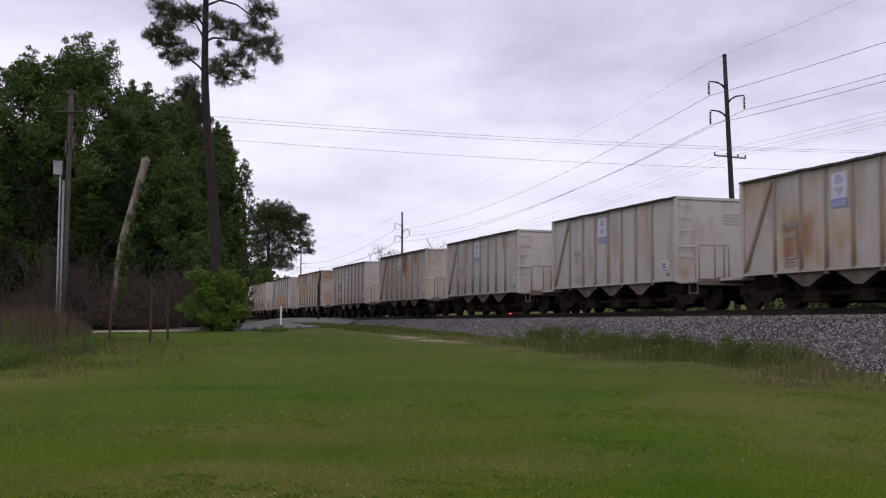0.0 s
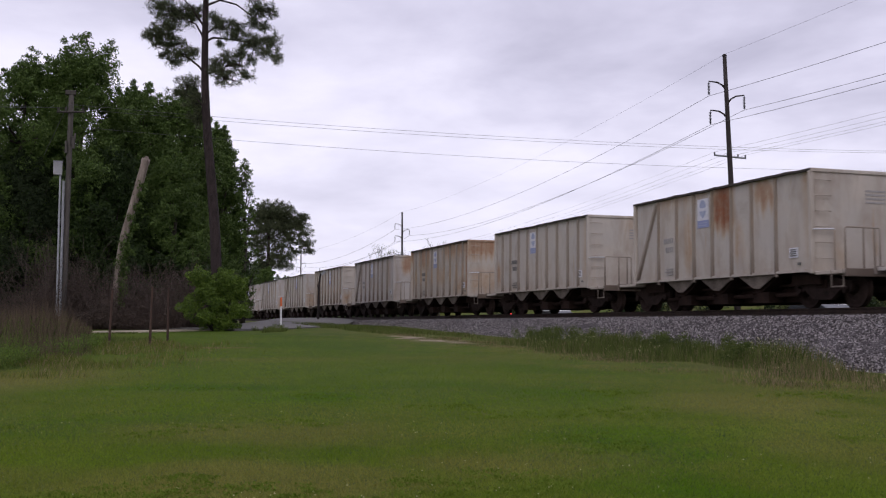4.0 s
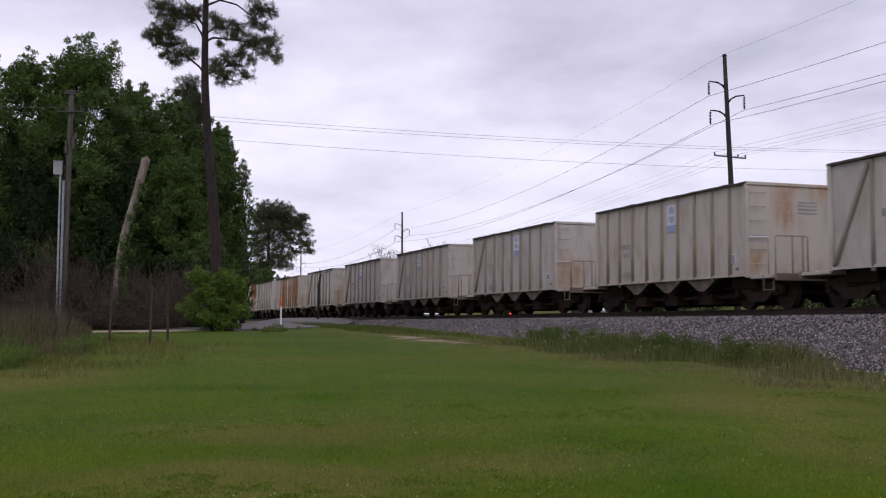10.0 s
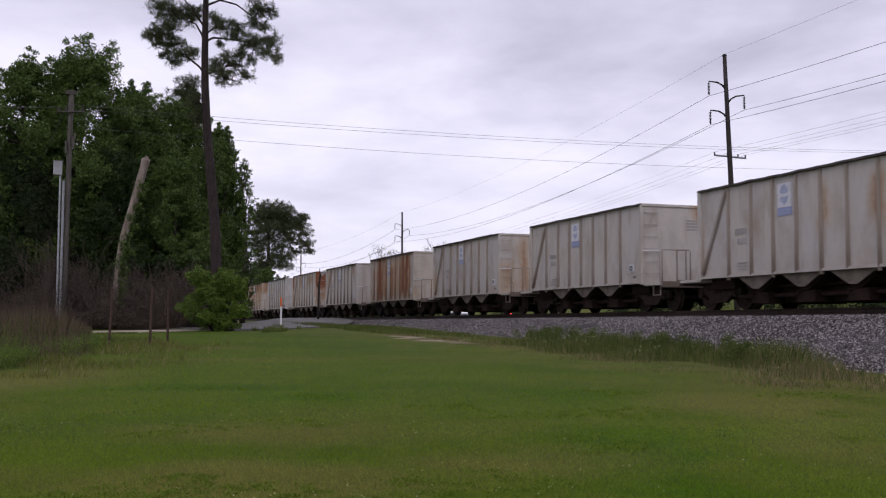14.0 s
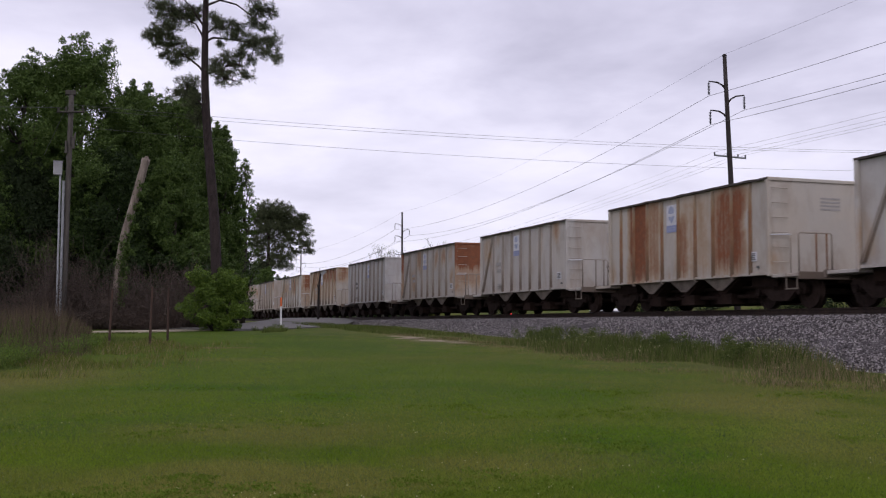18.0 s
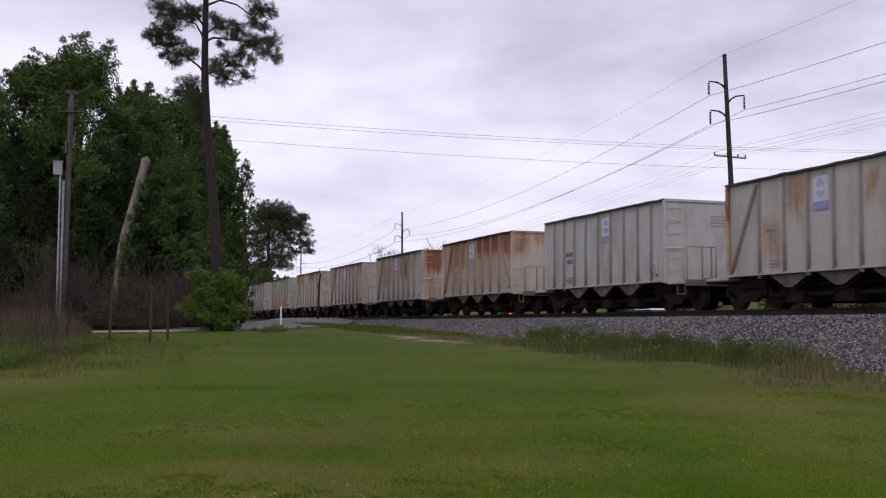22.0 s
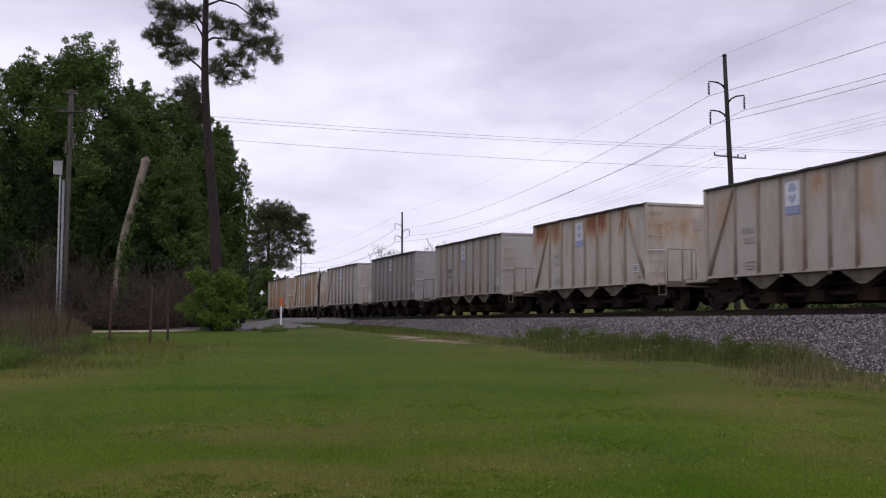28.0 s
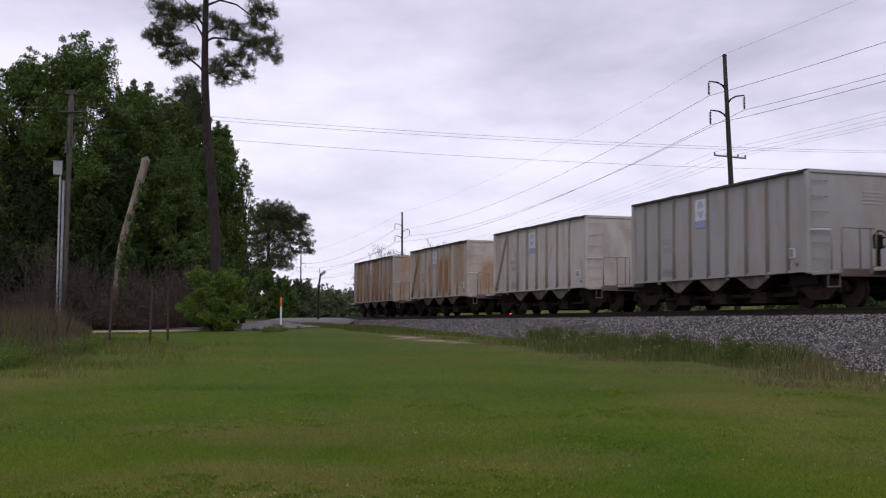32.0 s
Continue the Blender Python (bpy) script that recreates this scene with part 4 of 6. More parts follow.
car(CREAM, 0.35, 1, ((4.6, 5.6, 2.3, TOP, 0.9), (5.7, 5.95, 1.3, 2.2, 0.6), (3.0, 3.4, 1.2, 2.7, 0.5), (6.6, 7.5, 2.7, 3.4, 0.6), (1.5, 4.4, 3.2, TOP, 0.4), (8.7, 9.1, 1.0, TOP, 0.4)), ((-0.9, -0.6, 1.0, 1.5, 0.3),), heap=0.28)
car(CREAM, 0.15, 0, ((-0.3, 0.45, 1.2, 2.0, 0.55), (8.6, 9.1, 1.0, 3.2, 0.35)), ((-0.2, 0.9, 3.0, 3.3, 0.25),), dark=1, heap=0.30)
car(CREAM, 0.32, 0, ((1.1, 3.0, 2.4, TOP, 0.55), (5.0, 9.0, 2.8, TOP, 0.50), (6.8, 9.1, 1.0, 1.5, 0.45), (8.5, 9.2, 1.0, TOP, 0.75), (0.0, 0.3, 1.0, TOP, 0.5), (4.3, 5.3, 1.5, 2.2, 0.35)), ((-1.7, 0.0, 2.7, TOP, 0.62), (0.2, 1.2, 1.6, 2.4, 0.5), (-1.6, 0.4, 1.0, 1.9, 0.4)), dark=1)
car(GREY, 0.2, 1, ((7.2, 8.2, 1.6, 3.2, 0.22), (4.8, 5.3, 1.6, 2.2, 0.2)), ((-1.1, -0.3, 2.6, 3.4, 0.62), (0.2, 1.0, 2.2, 2.9, 0.4)))
car(CREAM, 0.15, 0, ((4.4, 4.6, 1.1, 2.6, 0.35),), ((-0.7, 0.2, 2.3, 3.3, 0.5), (-1.5, -1.0, 1.1, 1.4, 0.6), (0.6, 1.6, 3.1, TOP, 0.5)), turned=1)
car(GREY, 0.2, 1, ((1.4, 1.6, 1.0, TOP, 0.35), (5.3, 5.6, 1.1, 1.9, 0.4), (6.4, 6.6, 1.2, 2.0, 0.45)), ((-1.7, -0.5, 0.9, 1.9, 0.42), (0.2, 0.6, 1.0, 1.6, 0.3)), turned=1, heap=0.34)
car(GREY, 0.26, 1, ((5.35, 5.7, 1.8, 3.0, 0.5), (7.3, 7.8, 2.0, 3.0, 0.65), (8.7, 9.1, 1.0, 2.3, 0.6), (0.0, 0.2, 1.0, 2.4, 0.5)), ((0.2, 1.4, 2.9, TOP, 0.62), (-1.6, -1.0, 1.0, 1.6, 0.3)))
car(GREY, 0.15, 1, ((6.3, 6.5, 1.2, 2.0, 0.3),), ((0.3, 1.6, 3.0, TOP, 0.72),))
car(GREY, 0.15, 1, ((0.1, 0.5, 1.0, 1.9, 0.35), (6.4, 6.6, 1.6, 2.3, 0.5)), ((-0.7, -0.2, 1.0, 3.2, 0.55), (-1.7, -0.8, 0.9, 2.1, 0.42)))
car(CREAM, 0.35, 0, ((1.35, 2.5, 0.9, TOP, 1.1), (2.5, 3.35, 1.0, TOP, 0.72), (4.3, 4.95, 1.0, 2.7, 0.8), (4.4, 6.2, 1.0, 3.3, 0.38), (6.4, 7.9, 1.1, 3.3, 1.05), (0.0, 0.4, 1.0, 1.4, 0.5)), ((-1.6, -1.2, 1.0, 1.4, 0.4),), dark=2)
car(GREY, 0.2, 1, ((0.3, 1.2, 2.3, 3.3, 0.38), (1.7, 2.1, 2.9, 3.4, 0.42), (7.7, 8.3, 2.8, 3.4, 0.6), (6.4, 6.6, 1.4, 3.2, 0.4)), brake=1)
car(GREY, 0.25, 1, ((1.6, 2.5, 1.2, 2.2, 0.5), (2.6, 3.5, 2.4, 3.3, 0.58), (5.6, 6.2, 2.5, 3.1, 0.65), (6.7, 7.3, 2.6, 3.1, 0.75), (7.8, 8.5, 2.6, 3.3, 0.35), (8.0, 8.5, 1.2, 2.0, 0.6)), ((-1.7, 1.7, 2.2, TOP, 1.15), (-1.7, 0.6, 1.4, 2.4, 0.55), (-1.7, -1.3, 1.0, TOP, 0.7)))
car(COOL, 0.0, 0, turned=1, dark=1)
car(CREAM, 0.48, 2, ((0.0, 9.0, 1.2, 3.2, 0.34), (0.9, 3.4, 2.1, TOP, 0.75), (4.6, 7.4, 2.6, TOP, 1.0), (7.8, 8.9, 2.4, TOP, 0.9), (1.2, 2.4, 1.2, 2.2, 0.5), (5.0, 5.6, 1.2, 2.6, 0.45), (-0.2, 0.5, 1.0, TOP, 0.45)), ((-1.5, -0.9, 2.5, TOP, 0.8), (-0.9, 0.4, 2.9, TOP, 0.6), (0.4, 1.2, 2.6, 3.3, 0.5)), brake=1)
car(GREY, 0.36, 1, ((0.4, 1.0, 1.8, 3.1, 0.4), (1.2, 3.0, 1.8, 2.9, 0.5), (4.7, 6.6, 2.1, 3.2, 0.72), (6.9, 7.6, 2.6, 3.2, 0.5)), ((-1.5, 1.7, 2.3, 3.5, 1.05), (-1.6, -0.6, 1.0, 2.2, 0.42)))
car(BEIGE, 0.22, 1, ((0.4, 1.2, 2.4, 3.1, 0.4), (2.2, 2.6, 2.8, TOP, 0.4), (4.8, 5.2, 2.9, 3.3, 0.6), (6.6, 7.2, 2.0, 3.3, 0.35), (7.7, 9.0, 2.7, 3.4, 0.55), (6.4, 6.6, 1.0, 1.5, 0.6)), brake=1)
car(CREAM, 0.28, 2, ((-0.2, 1.3, 2.8, TOP, 0.95), (1.5, 2.4, 2.7, 3.4, 0.75), (4.6, 6.1, 2.8, 3.45, 0.95), (7.0, 7.5, 2.7, TOP, 0.9), (2.5, 2.7, 1.0, 1.8, 0.55), (5.4, 5.6, 1.0, 2.8, 0.4)), ((-1.6, 0.3, 2.4, 3.0, 0.42), (0.9, 1.7, 2.9, TOP, 0.5)))
car(DULL, 0.12, 0, ((3.2, 3.4, 1.2, 2.2, 0.5), (0.0, 0.3, 1.0, TOP, 0.25), (6.2, 7.2, 1.2, 2.4, 0.2)), dark=1)
car(STEEL, 0.0, 0, ((6.9, 7.3, 1.2, 3.2, 0.25),), brake=1)
car(GREY, 0.22, 1)
car(CREAM, 0.32, 1, ((0.5, 1.6, 1.2, TOP, 0.5), (3.0, 3.6, 0.9, 2.6, 0.7), (4.6, 6.2, 1.0, 2.8, 0.75), (7.0, 8.6, 1.2, TOP, 0.5)), ((-1.0, 0.2, 1.0, 2.4, 0.6), (0.4, 1.4, 2.6, TOP, 0.4)))
car(DULL, 0.35, 0, ((0.4, 1.9, 1.0, TOP, 0.7), (2.6, 3.4, 0.9, 2.6, 0.85), (4.5, 5.8, 1.0, TOP, 0.75), (6.8, 7.4, 0.9, 2.2, 0.9), (8.2, 9.1, 1.0, TOP, 0.6)), ((-1.2, 0.6, 2.4, 3.4, 0.5), (-1.5, -0.6, 1.0, 2.0, 0.5)))


def make_train():
    M = CarMeshes()
    for i, (base, rust, braced, side, end, turned, brake, dark, heap) in enumerate(TRAIN):
        paint = car_paint("hopper_paint", base, rust, i + 1.0, side)
        # post tone darkened for grime and for the posts' shaded edges
        post = car_paint("hopper_shaded_post_paint", tuple(c * k for c, k in zip(base, (0.60, 0.55, 0.51))), rust, i + 21.0, side, foot=0.6)
        ends = car_paint("hopper_end_paint", base, rust * 0.7, i + 41.0, end, True)
        heavy = max([0.0] + [q[4] for q in side])
        CARS.append(hopper_car(M, i - 2, paint, post, ends, car_label(base, heavy, max([0.0] + [q[4] for q in end])), braced, turned, brake, dark, heap))
    # one long sprayed outline with strokes hanging from it
    g = random.Random(12)
    L = BODY_L / 2
    line = [(L - 2.7 - 0.30 * k, 1.55 + 0.42 * math.sin(0.9 + 0.28 * k) + g.uniform(-0.04, 0.04)) for k in range(14)]
    hang = [[(L - 3.2 - 0.62 * k + g.uniform(-0.06, 0.06) * q, 2.0 - 0.16 * q) for q in range(5)] for k in range(5)]
    low = [[(L - 2.4 - 0.25 * q, 1.22 + g.uniform(-0.06, 0.06)) for q in range(6)]]
    scrawl(CARS[4], TEAL, [line] + hang, True)
    scrawl(CARS[4], SPRAY_ORANGE, [[(L - 2.75 + 0.08 * q, 1.85 - 0.13 * q) for q in range(4)], [(L - 2.55 - 0.05 * q, 1.75 - 0.14 * q) for q in range(4)]], True)
    scrawl(CARS[4], FADED_BLUE, low, True)
    lines = []
    for k in range(5):
        cx, cz, r = 0.28 * k - 0.5, 2.35 + 0.2 * math.sin(k * 2), 0.2 + 0.1 * (k % 2)
        lines.append([(cx + r * math.cos(a * 0.7), cz + r * math.sin(a * 0.7)) for a in range(10)])
    scrawl(CARS[20], SPRAY_PURPLE, lines, False)


make_train()

# ---- trees and undergrowth ----


def spot(r, d):
    """Plan coordinates from metres to the right of, and along, the line of sight."""
    return (r * math.cos(YAW) + d * math.sin(YAW), -r * math.sin(YAW) + d * math.cos(YAW))


def leaf_faces(rng, centres, radii, per, size, flat=0.75, slim=0.5):
    """Diamond leaves scattered through clumps, thickest near each clump's skin."""
    n = len(centres) * per
    c = np.repeat(np.asarray(centres, float), per, 0)
    r = np.repeat(np.asarray(radii, float), per)
    v = rng.normal(size=(n, 3))
    v /= np.linalg.norm(v, axis=1)[:, None]
    lump = 1 + 0.35 * np.sin(v[:, 0] * 5 + c[:, 0]) * np.cos(v[:, 2] * 4 + c[:, 1])
    v = v * (r * rng.random(n) ** 0.42 * lump)[:, None]
    v[:, 2] *= flat
    p = c + v
    a = rng.normal(size=(n, 3))
    a /= np.linalg.norm(a, axis=1)[:, None]
    b = np.cross(a, rng.normal(size=(n, 3)))
    b /= np.linalg.norm(b, axis=1)[:, None]
    s = (size * rng.uniform(0.6, 1.35, n))[:, None]
    a, b = a * s, b * s * slim
    return np.stack([p - a * 0.7 - b, p - a * 0.7 + b, p + a * 1.1], 1)


SWAYS = []


def broadleaf(name, r, d, top, radius, seed, leaves, size, leaf, label, base=0.12, bark=None, clumps=64, taper=1.0, sway=0.0):
    x, y = spot(r, d)
    z0 = ground_z(x, y) - 0.05
    H = top - z0
    rng = np.random.default_rng(seed)
    tree = empty(name, pose(x, y, z0), label, "tree")
    cs, rs, lines, sprays, srs = [], [], [], [], []
    for k in range(clumps):
        h = base + (1 - base) * (k + rng.random()) / clumps
        hh = (h - base) / (1 - base)
        R = radius * (math.sin(math.pi * min(0.14 + 0.86 * hh, 0.985)) ** 0.6) * (1 - 0.25 * taper * hh)
        a = k * 2.4 + rng.uniform(-0.5, 0.5)
        q = R * math.sqrt(rng.uniform(0.25, 1.0))
        cr = radius * rng.uniform(0.20, 0.36)
        cs.append((q * math.cos(a), q * math.sin(a), min(h * H, H - cr * 0.7)))
        rs.append(cr)
        # thin sprays that break the outline
        for _ in range(3):
            w = rng.normal(size=3)
            w /= np.linalg.norm(w)
            w[2] = abs(w[2]) + 0.3
            c0 = np.array(cs[-1])
            for f in (0.8, 1.15):
                sprays.append(tuple(c0 + w * cr * f))
                srs.append(cr * (0.34 if f < 1 else 0.22))
    t0 = 0.05 + H * 0.014
    bend = [(0.25 * math.sin(i * 1.3 + seed) * i / 6, 0.2 * math.cos(i * 1.1 + seed) * i / 6, H * 0.93 * i / 6) for i in range(7)]
    lines.append((bend, [t0 * (1 - 0.13 * i) for i in range(7)]))
    for c in cs[::2]:
        zc = max(c[2] - 0.16 * H * rng.uniform(0.5, 1), 0.15 * H)
        i = min(int(zc / (H * 0.93) * 6), 5)
        s = Vector(bend[i]).lerp(Vector(bend[i + 1]), 0.5)
        e = Vector(c)
        lines.append(([s, s.lerp(e, 0.5) + Vector((0, 0, -0.05 * H * rng.random())), e], [t0 * 0.36, t0 * 0.22, 0.015]))
    part("trunk", tubes_mesh("trunk", lines, bark or DARK_BARK), tree, "dark branching trunk")
    a = leaf_faces(rng, cs, rs, int(leaves * 1.05) // clumps, size)
    b = leaf_faces(rng, sprays, srs, max(int(leaves * 0.42) // len(sprays), 4), size * 0.9)
    crown = part("crown", poly_soup("crown", np.concatenate([a, b]), leaf), tree)
    if sway:
        SWAYS.append((crown, sway, seed * 1.7))
    return tree


def shrub(name, r, d, top, radius, seed, leaves, size, leaf, label, category="bush", squash=1.0):
    x, y = spot(r, d)
    z0 = ground_z(x, y) - 0.05
    H = top - z0
    rng = np.random.default_rng(seed)
    ob = empty(name, pose(x, y, z0), label, category)
    cs, rs, lines = [], [], []
    for k in range(26):
        h = 0.04 + 0.90 * rng.random() ** 1.2
        R = radius * (0.45 + 0.55 * math.sin(math.pi * min(0.25 + 0.7 * h, 1)))
        a = k * 2.4
        q = R * math.sqrt(rng.random()) * 0.8
        cr = radius * rng.uniform(0.24, 0.4)
        cs.append((q * math.cos(a), q * math.sin(a) * squash, min(h * H, H - cr * 0.75)))
        rs.append(cr)
        lines.append(([(0.1 * math.cos(a), 0.1 * math.sin(a), 0), tuple(0.5 * v for v in cs[-1]), cs[-1]], [0.04, 0.025, 0.01]))
    tagged(part("woody_base", tubes_mesh("woody_base", lines, DARK_BARK, 5), ob, "thin woody stems"), kind="stuff")
    part("foliage", poly_soup("foliage", leaf_faces(rng, cs, rs, leaves // 26, size), leaf), ob)
    return ob


WOODS = "dense dark green broadleaf tree at the wood's edge"
for i, (r, d, top, rad, leaf, n) in enumerate([
        (-24.0, 54, 14.6, 3.0, LEAF_MID, 40000), (-21.3, 54, 14.3, 3.0, LEAF_MID, 54000), (-18.7, 55, 15.2, 3.6, LEAF_MID, 92000),
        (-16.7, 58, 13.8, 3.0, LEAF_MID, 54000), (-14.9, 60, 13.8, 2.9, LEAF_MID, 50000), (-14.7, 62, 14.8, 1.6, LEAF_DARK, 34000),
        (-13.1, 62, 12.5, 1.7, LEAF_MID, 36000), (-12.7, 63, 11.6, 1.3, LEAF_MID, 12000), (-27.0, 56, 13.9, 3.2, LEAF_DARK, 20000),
        (-20.6, 53, 9.2, 2.6, LEAF_SHADED, 36000), (-16.8, 54, 9.6, 2.6, LEAF_DARK, 36000), (-13.9, 55, 9.6, 2.1, LEAF_MID, 40000),
        (-24.0, 53, 8.8, 2.6, LEAF_SHADED, 26000), (-18.5, 63, 12.8, 3.6, LEAF_DARK, 24000), (-23.0, 61, 12.4, 3.8, LEAF_DARK, 24000),
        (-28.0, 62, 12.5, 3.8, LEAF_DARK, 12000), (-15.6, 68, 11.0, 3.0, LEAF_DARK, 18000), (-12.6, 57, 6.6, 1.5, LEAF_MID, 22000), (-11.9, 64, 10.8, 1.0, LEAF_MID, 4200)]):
    back = d > 60.5 and leaf is LEAF_DARK and rad > 2
    broadleaf("broadleaf_tree", r, d, top, rad, 11 + i, n, 0.14 if back else 0.074, leaf, WOODS if leaf is not LEAF_MID else "tall leafy green broadleaf tree at the wood's edge", base=0.06, sway=0.0 if back else 0.9)

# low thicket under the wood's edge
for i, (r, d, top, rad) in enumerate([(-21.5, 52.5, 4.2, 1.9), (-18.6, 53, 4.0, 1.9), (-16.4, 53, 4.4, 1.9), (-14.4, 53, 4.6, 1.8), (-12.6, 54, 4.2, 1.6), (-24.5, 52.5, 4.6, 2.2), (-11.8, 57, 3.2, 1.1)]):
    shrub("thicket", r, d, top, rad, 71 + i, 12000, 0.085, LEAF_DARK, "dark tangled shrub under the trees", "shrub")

shrub("bush", -9.65, 46, 3.60, 1.5, 5, 52000, 0.046, LEAF_BUSH, "bright green rounded leafy bush by the road")


def pine(name, base, tip, girth, boughs, blobs, tufts, seed, label, stubs=10, needle=1.0):
    """A tall bare trunk with boughs that carry tufts of needles.
    boughs: lines of (across, height); blobs: across, along, height, half-widths across and up."""
    x, y = base
    z0 = ground_z(x, y) - 0.05
    rng = np.random.default_rng(seed)
    tree = empty(name, pose(x, y, z0), label, "tree")
    tipv = Vector(tip) - Vector((x, y, z0))

    def stem(h):
        f = h / tipv.z
        return Vector((tipv.x * f + 0.12 * math.sin(h * 0.45), tipv.y * f, h))

    def off(a, c, h):
        s = stem(h - z0)
        return Vector((a * math.cos(YAW) + c * math.sin(YAW) + s.x, -a * math.sin(YAW) + c * math.cos(YAW) + s.y, h - z0))
    n = 14
    trunk = [stem(tipv.z * i / n) for i in range(n + 1)]
    tr = tubes_mesh("trunk", [(trunk, [girth * (1 - 0.72 * (i / n) ** 1.4) * (1.25 if i == 0 else 1) for i in range(n + 1)])], BARK, 12)
    part("trunk", tr, tree, "tall straight scaly trunk")
    joints = []
    for k, bough in enumerate(boughs):
        pts = [off(a, 0.25 * abs(a) * math.sin(2.1 * k), h) for a, h in bough]
        m = len(pts)
        part("limb", tubes_mesh("limb", [(pts, [girth * (0.22 - 0.15 * i / (m - 1)) for i in range(m)])], BARK, 6), tree, "crooked dark limb")
        for p, q in zip(pts, pts[1:]):
            joints += [p.lerp(q, 0.35), p.lerp(q, 0.7), q]
    joints += [stem(tipv.z * f) for f in (0.8, 0.88, 0.95)]
    ends, twigs = [], []
    for a, c, h, ra, rh in blobs:
        e = off(a, c, h)
        s = min(joints, key=lambda p: (p - e).length)
        twigs.append(([s, s.lerp(e, 0.5) + Vector((0, 0, -0.05 * needle)), e], [0.035 * needle, 0.026 * needle, 0.012 * needle]))
        for _ in range(max(int(tufts * ra * (rh + 0.15)), 10)):
            v = rng.normal(size=3)
            v /= np.linalg.norm(v)
            v *= 1.10 * rng.random() ** 0.6
            q = e + Vector((v[0] * ra, v[1] * ra, v[2] * rh))
            ends.append(q)
            if rng.random() < 0.35:
                twigs.append(([e, e.lerp(q, 0.6) + Vector((0, 0, -0.04)), q], [0.020, 0.014, 0.006]))
    tagged(part("twig_tangle", tubes_mesh("twig_tangle", twigs, BARK, 4), tree, "thin bare branching wood"), kind="stuff")
    limbs = []
    for k in range(stubs):
        h = tipv.z * rng.uniform(0.2, 0.5)
        a = rng.random() * 6.28
        s = stem(h)
        limbs.append(([s, s + Vector((math.cos(a), math.sin(a), -0.2)) * rng.uniform(0.25, 0.45)], [0.03, 0.012]))
    part("dead_stubs", tubes_mesh("dead_stubs", limbs, BARK, 5), tree, "short dead branch stubs")
    per = 34
    c = np.repeat(np.array([tuple(p) for p in ends]), per, 0)
    n = len(c)
    c = c + rng.normal(0, 0.05 * needle, (n, 3))
    v = rng.normal(size=(n, 3))
    v[:, 2] += 0.45
    v /= np.linalg.norm(v, axis=1)[:, None]
    ln = rng.uniform(0.07, 0.20, n)[:, None] * needle
    side = np.cross(v, rng.normal(size=(n, 3)))
    side = side / np.linalg.norm(side, axis=1)[:, None] * 0.011 * needle
    p = np.stack([c + v * 0.02 - side, c + v * 0.02 + side, c + v * ln], 1)
    part("needles", poly_soup("needles", p, NEEDLES), tree, "tufts of long dark needles")
    return tree


# crown of the near pine, limb by limb
PINE_LEFT = [(-1.4, 0.2, 15.1, 0.75, 0.5), (-2.0, -0.2, 15.25, 0.42, 0.38), (-0.9, 0.3, 14.85, 0.42, 0.34), (-2.15, 0.2, 14.1, 0.5, 0.34), (-1.6, -0.3, 14.3, 0.5, 0.5),
             (-2.5, 0.1, 14.05, 0.3, 0.17), (-1.6, 0.3, 13.65, 0.58, 0.34), (-2.0, 0.0, 13.65, 0.34, 0.25), (-1.0, -0.2, 13.05, 0.58, 0.30), (-1.4, 0.3, 12.8, 0.34, 0.2),
             (-0.45, 0.2, 15.1, 0.34, 0.34), (-0.5, -0.2, 13.15, 0.25, 0.25), (-1.85, 0.1, 13.05, 0.22, 0.16)]
PINE_RIGHT = [(0.42, 0.2, 14.65, 0.34, 0.38), (0.85, -0.2, 14.3, 0.34, 0.34), (1.42, 0.2, 14.3, 0.38, 0.25), (1.15, 0.0, 14.5, 0.2, 0.2), (0.6, 0.1, 13.6, 0.2, 0.13),
              (1.35, -0.2, 13.85, 0.42, 0.2), (2.1, 0.2, 14.65, 0.34, 0.24), (2.35, -0.1, 15.15, 0.6, 0.42), (2.85, 0.2, 15.0, 0.26, 0.22), (2.6, 0.1, 14.35, 0.25, 0.17),
              (2.25, -0.2, 13.65, 0.58, 0.28), (2.9, 0.2, 13.75, 0.46, 0.38), (3.25, 0.0, 12.98, 0.28, 0.25), (2.75, -0.2, 13.15, 0.4, 0.25), (1.85, 0.2, 13.55, 0.34, 0.2)]
PINE_LOW = [(1.1, 0.2, 12.8, 0.58, 0.40), (1.6, -0.2, 13.05, 0.34, 0.25), (0.5, 0.2, 12.7, 0.32, 0.24), (0.95, -0.1, 12.05, 0.5, 0.32), (1.85, 0.1, 12.2, 0.34, 0.16),
            (0.55, -0.2, 12.3, 0.32, 0.2), (2.0, 0.2, 12.9, 0.25, 0.2), (-0.8, 0.5, 11.75, 0.55, 0.42), (-0.5, 0.3, 11.0, 0.5, 0.5), (-1.3, 0.5, 11.45, 0.4, 0.18), (-0.45, 0.3, 10.3, 0.35, 0.45)]
PINE_TOP = [(1.3, -0.3, 16.4, 1.0, 0.6), (-1.4, 0.2, 16.6, 1.0, 0.6), (0.2, 0.0, 17.8, 1.3, 0.9), (0.1, 0.1, 19.3, 0.9, 0.6), (1.9, 0.5, 17.2, 0.8, 0.5), (-0.4, -0.4, 16.0, 0.5, 0.3)]
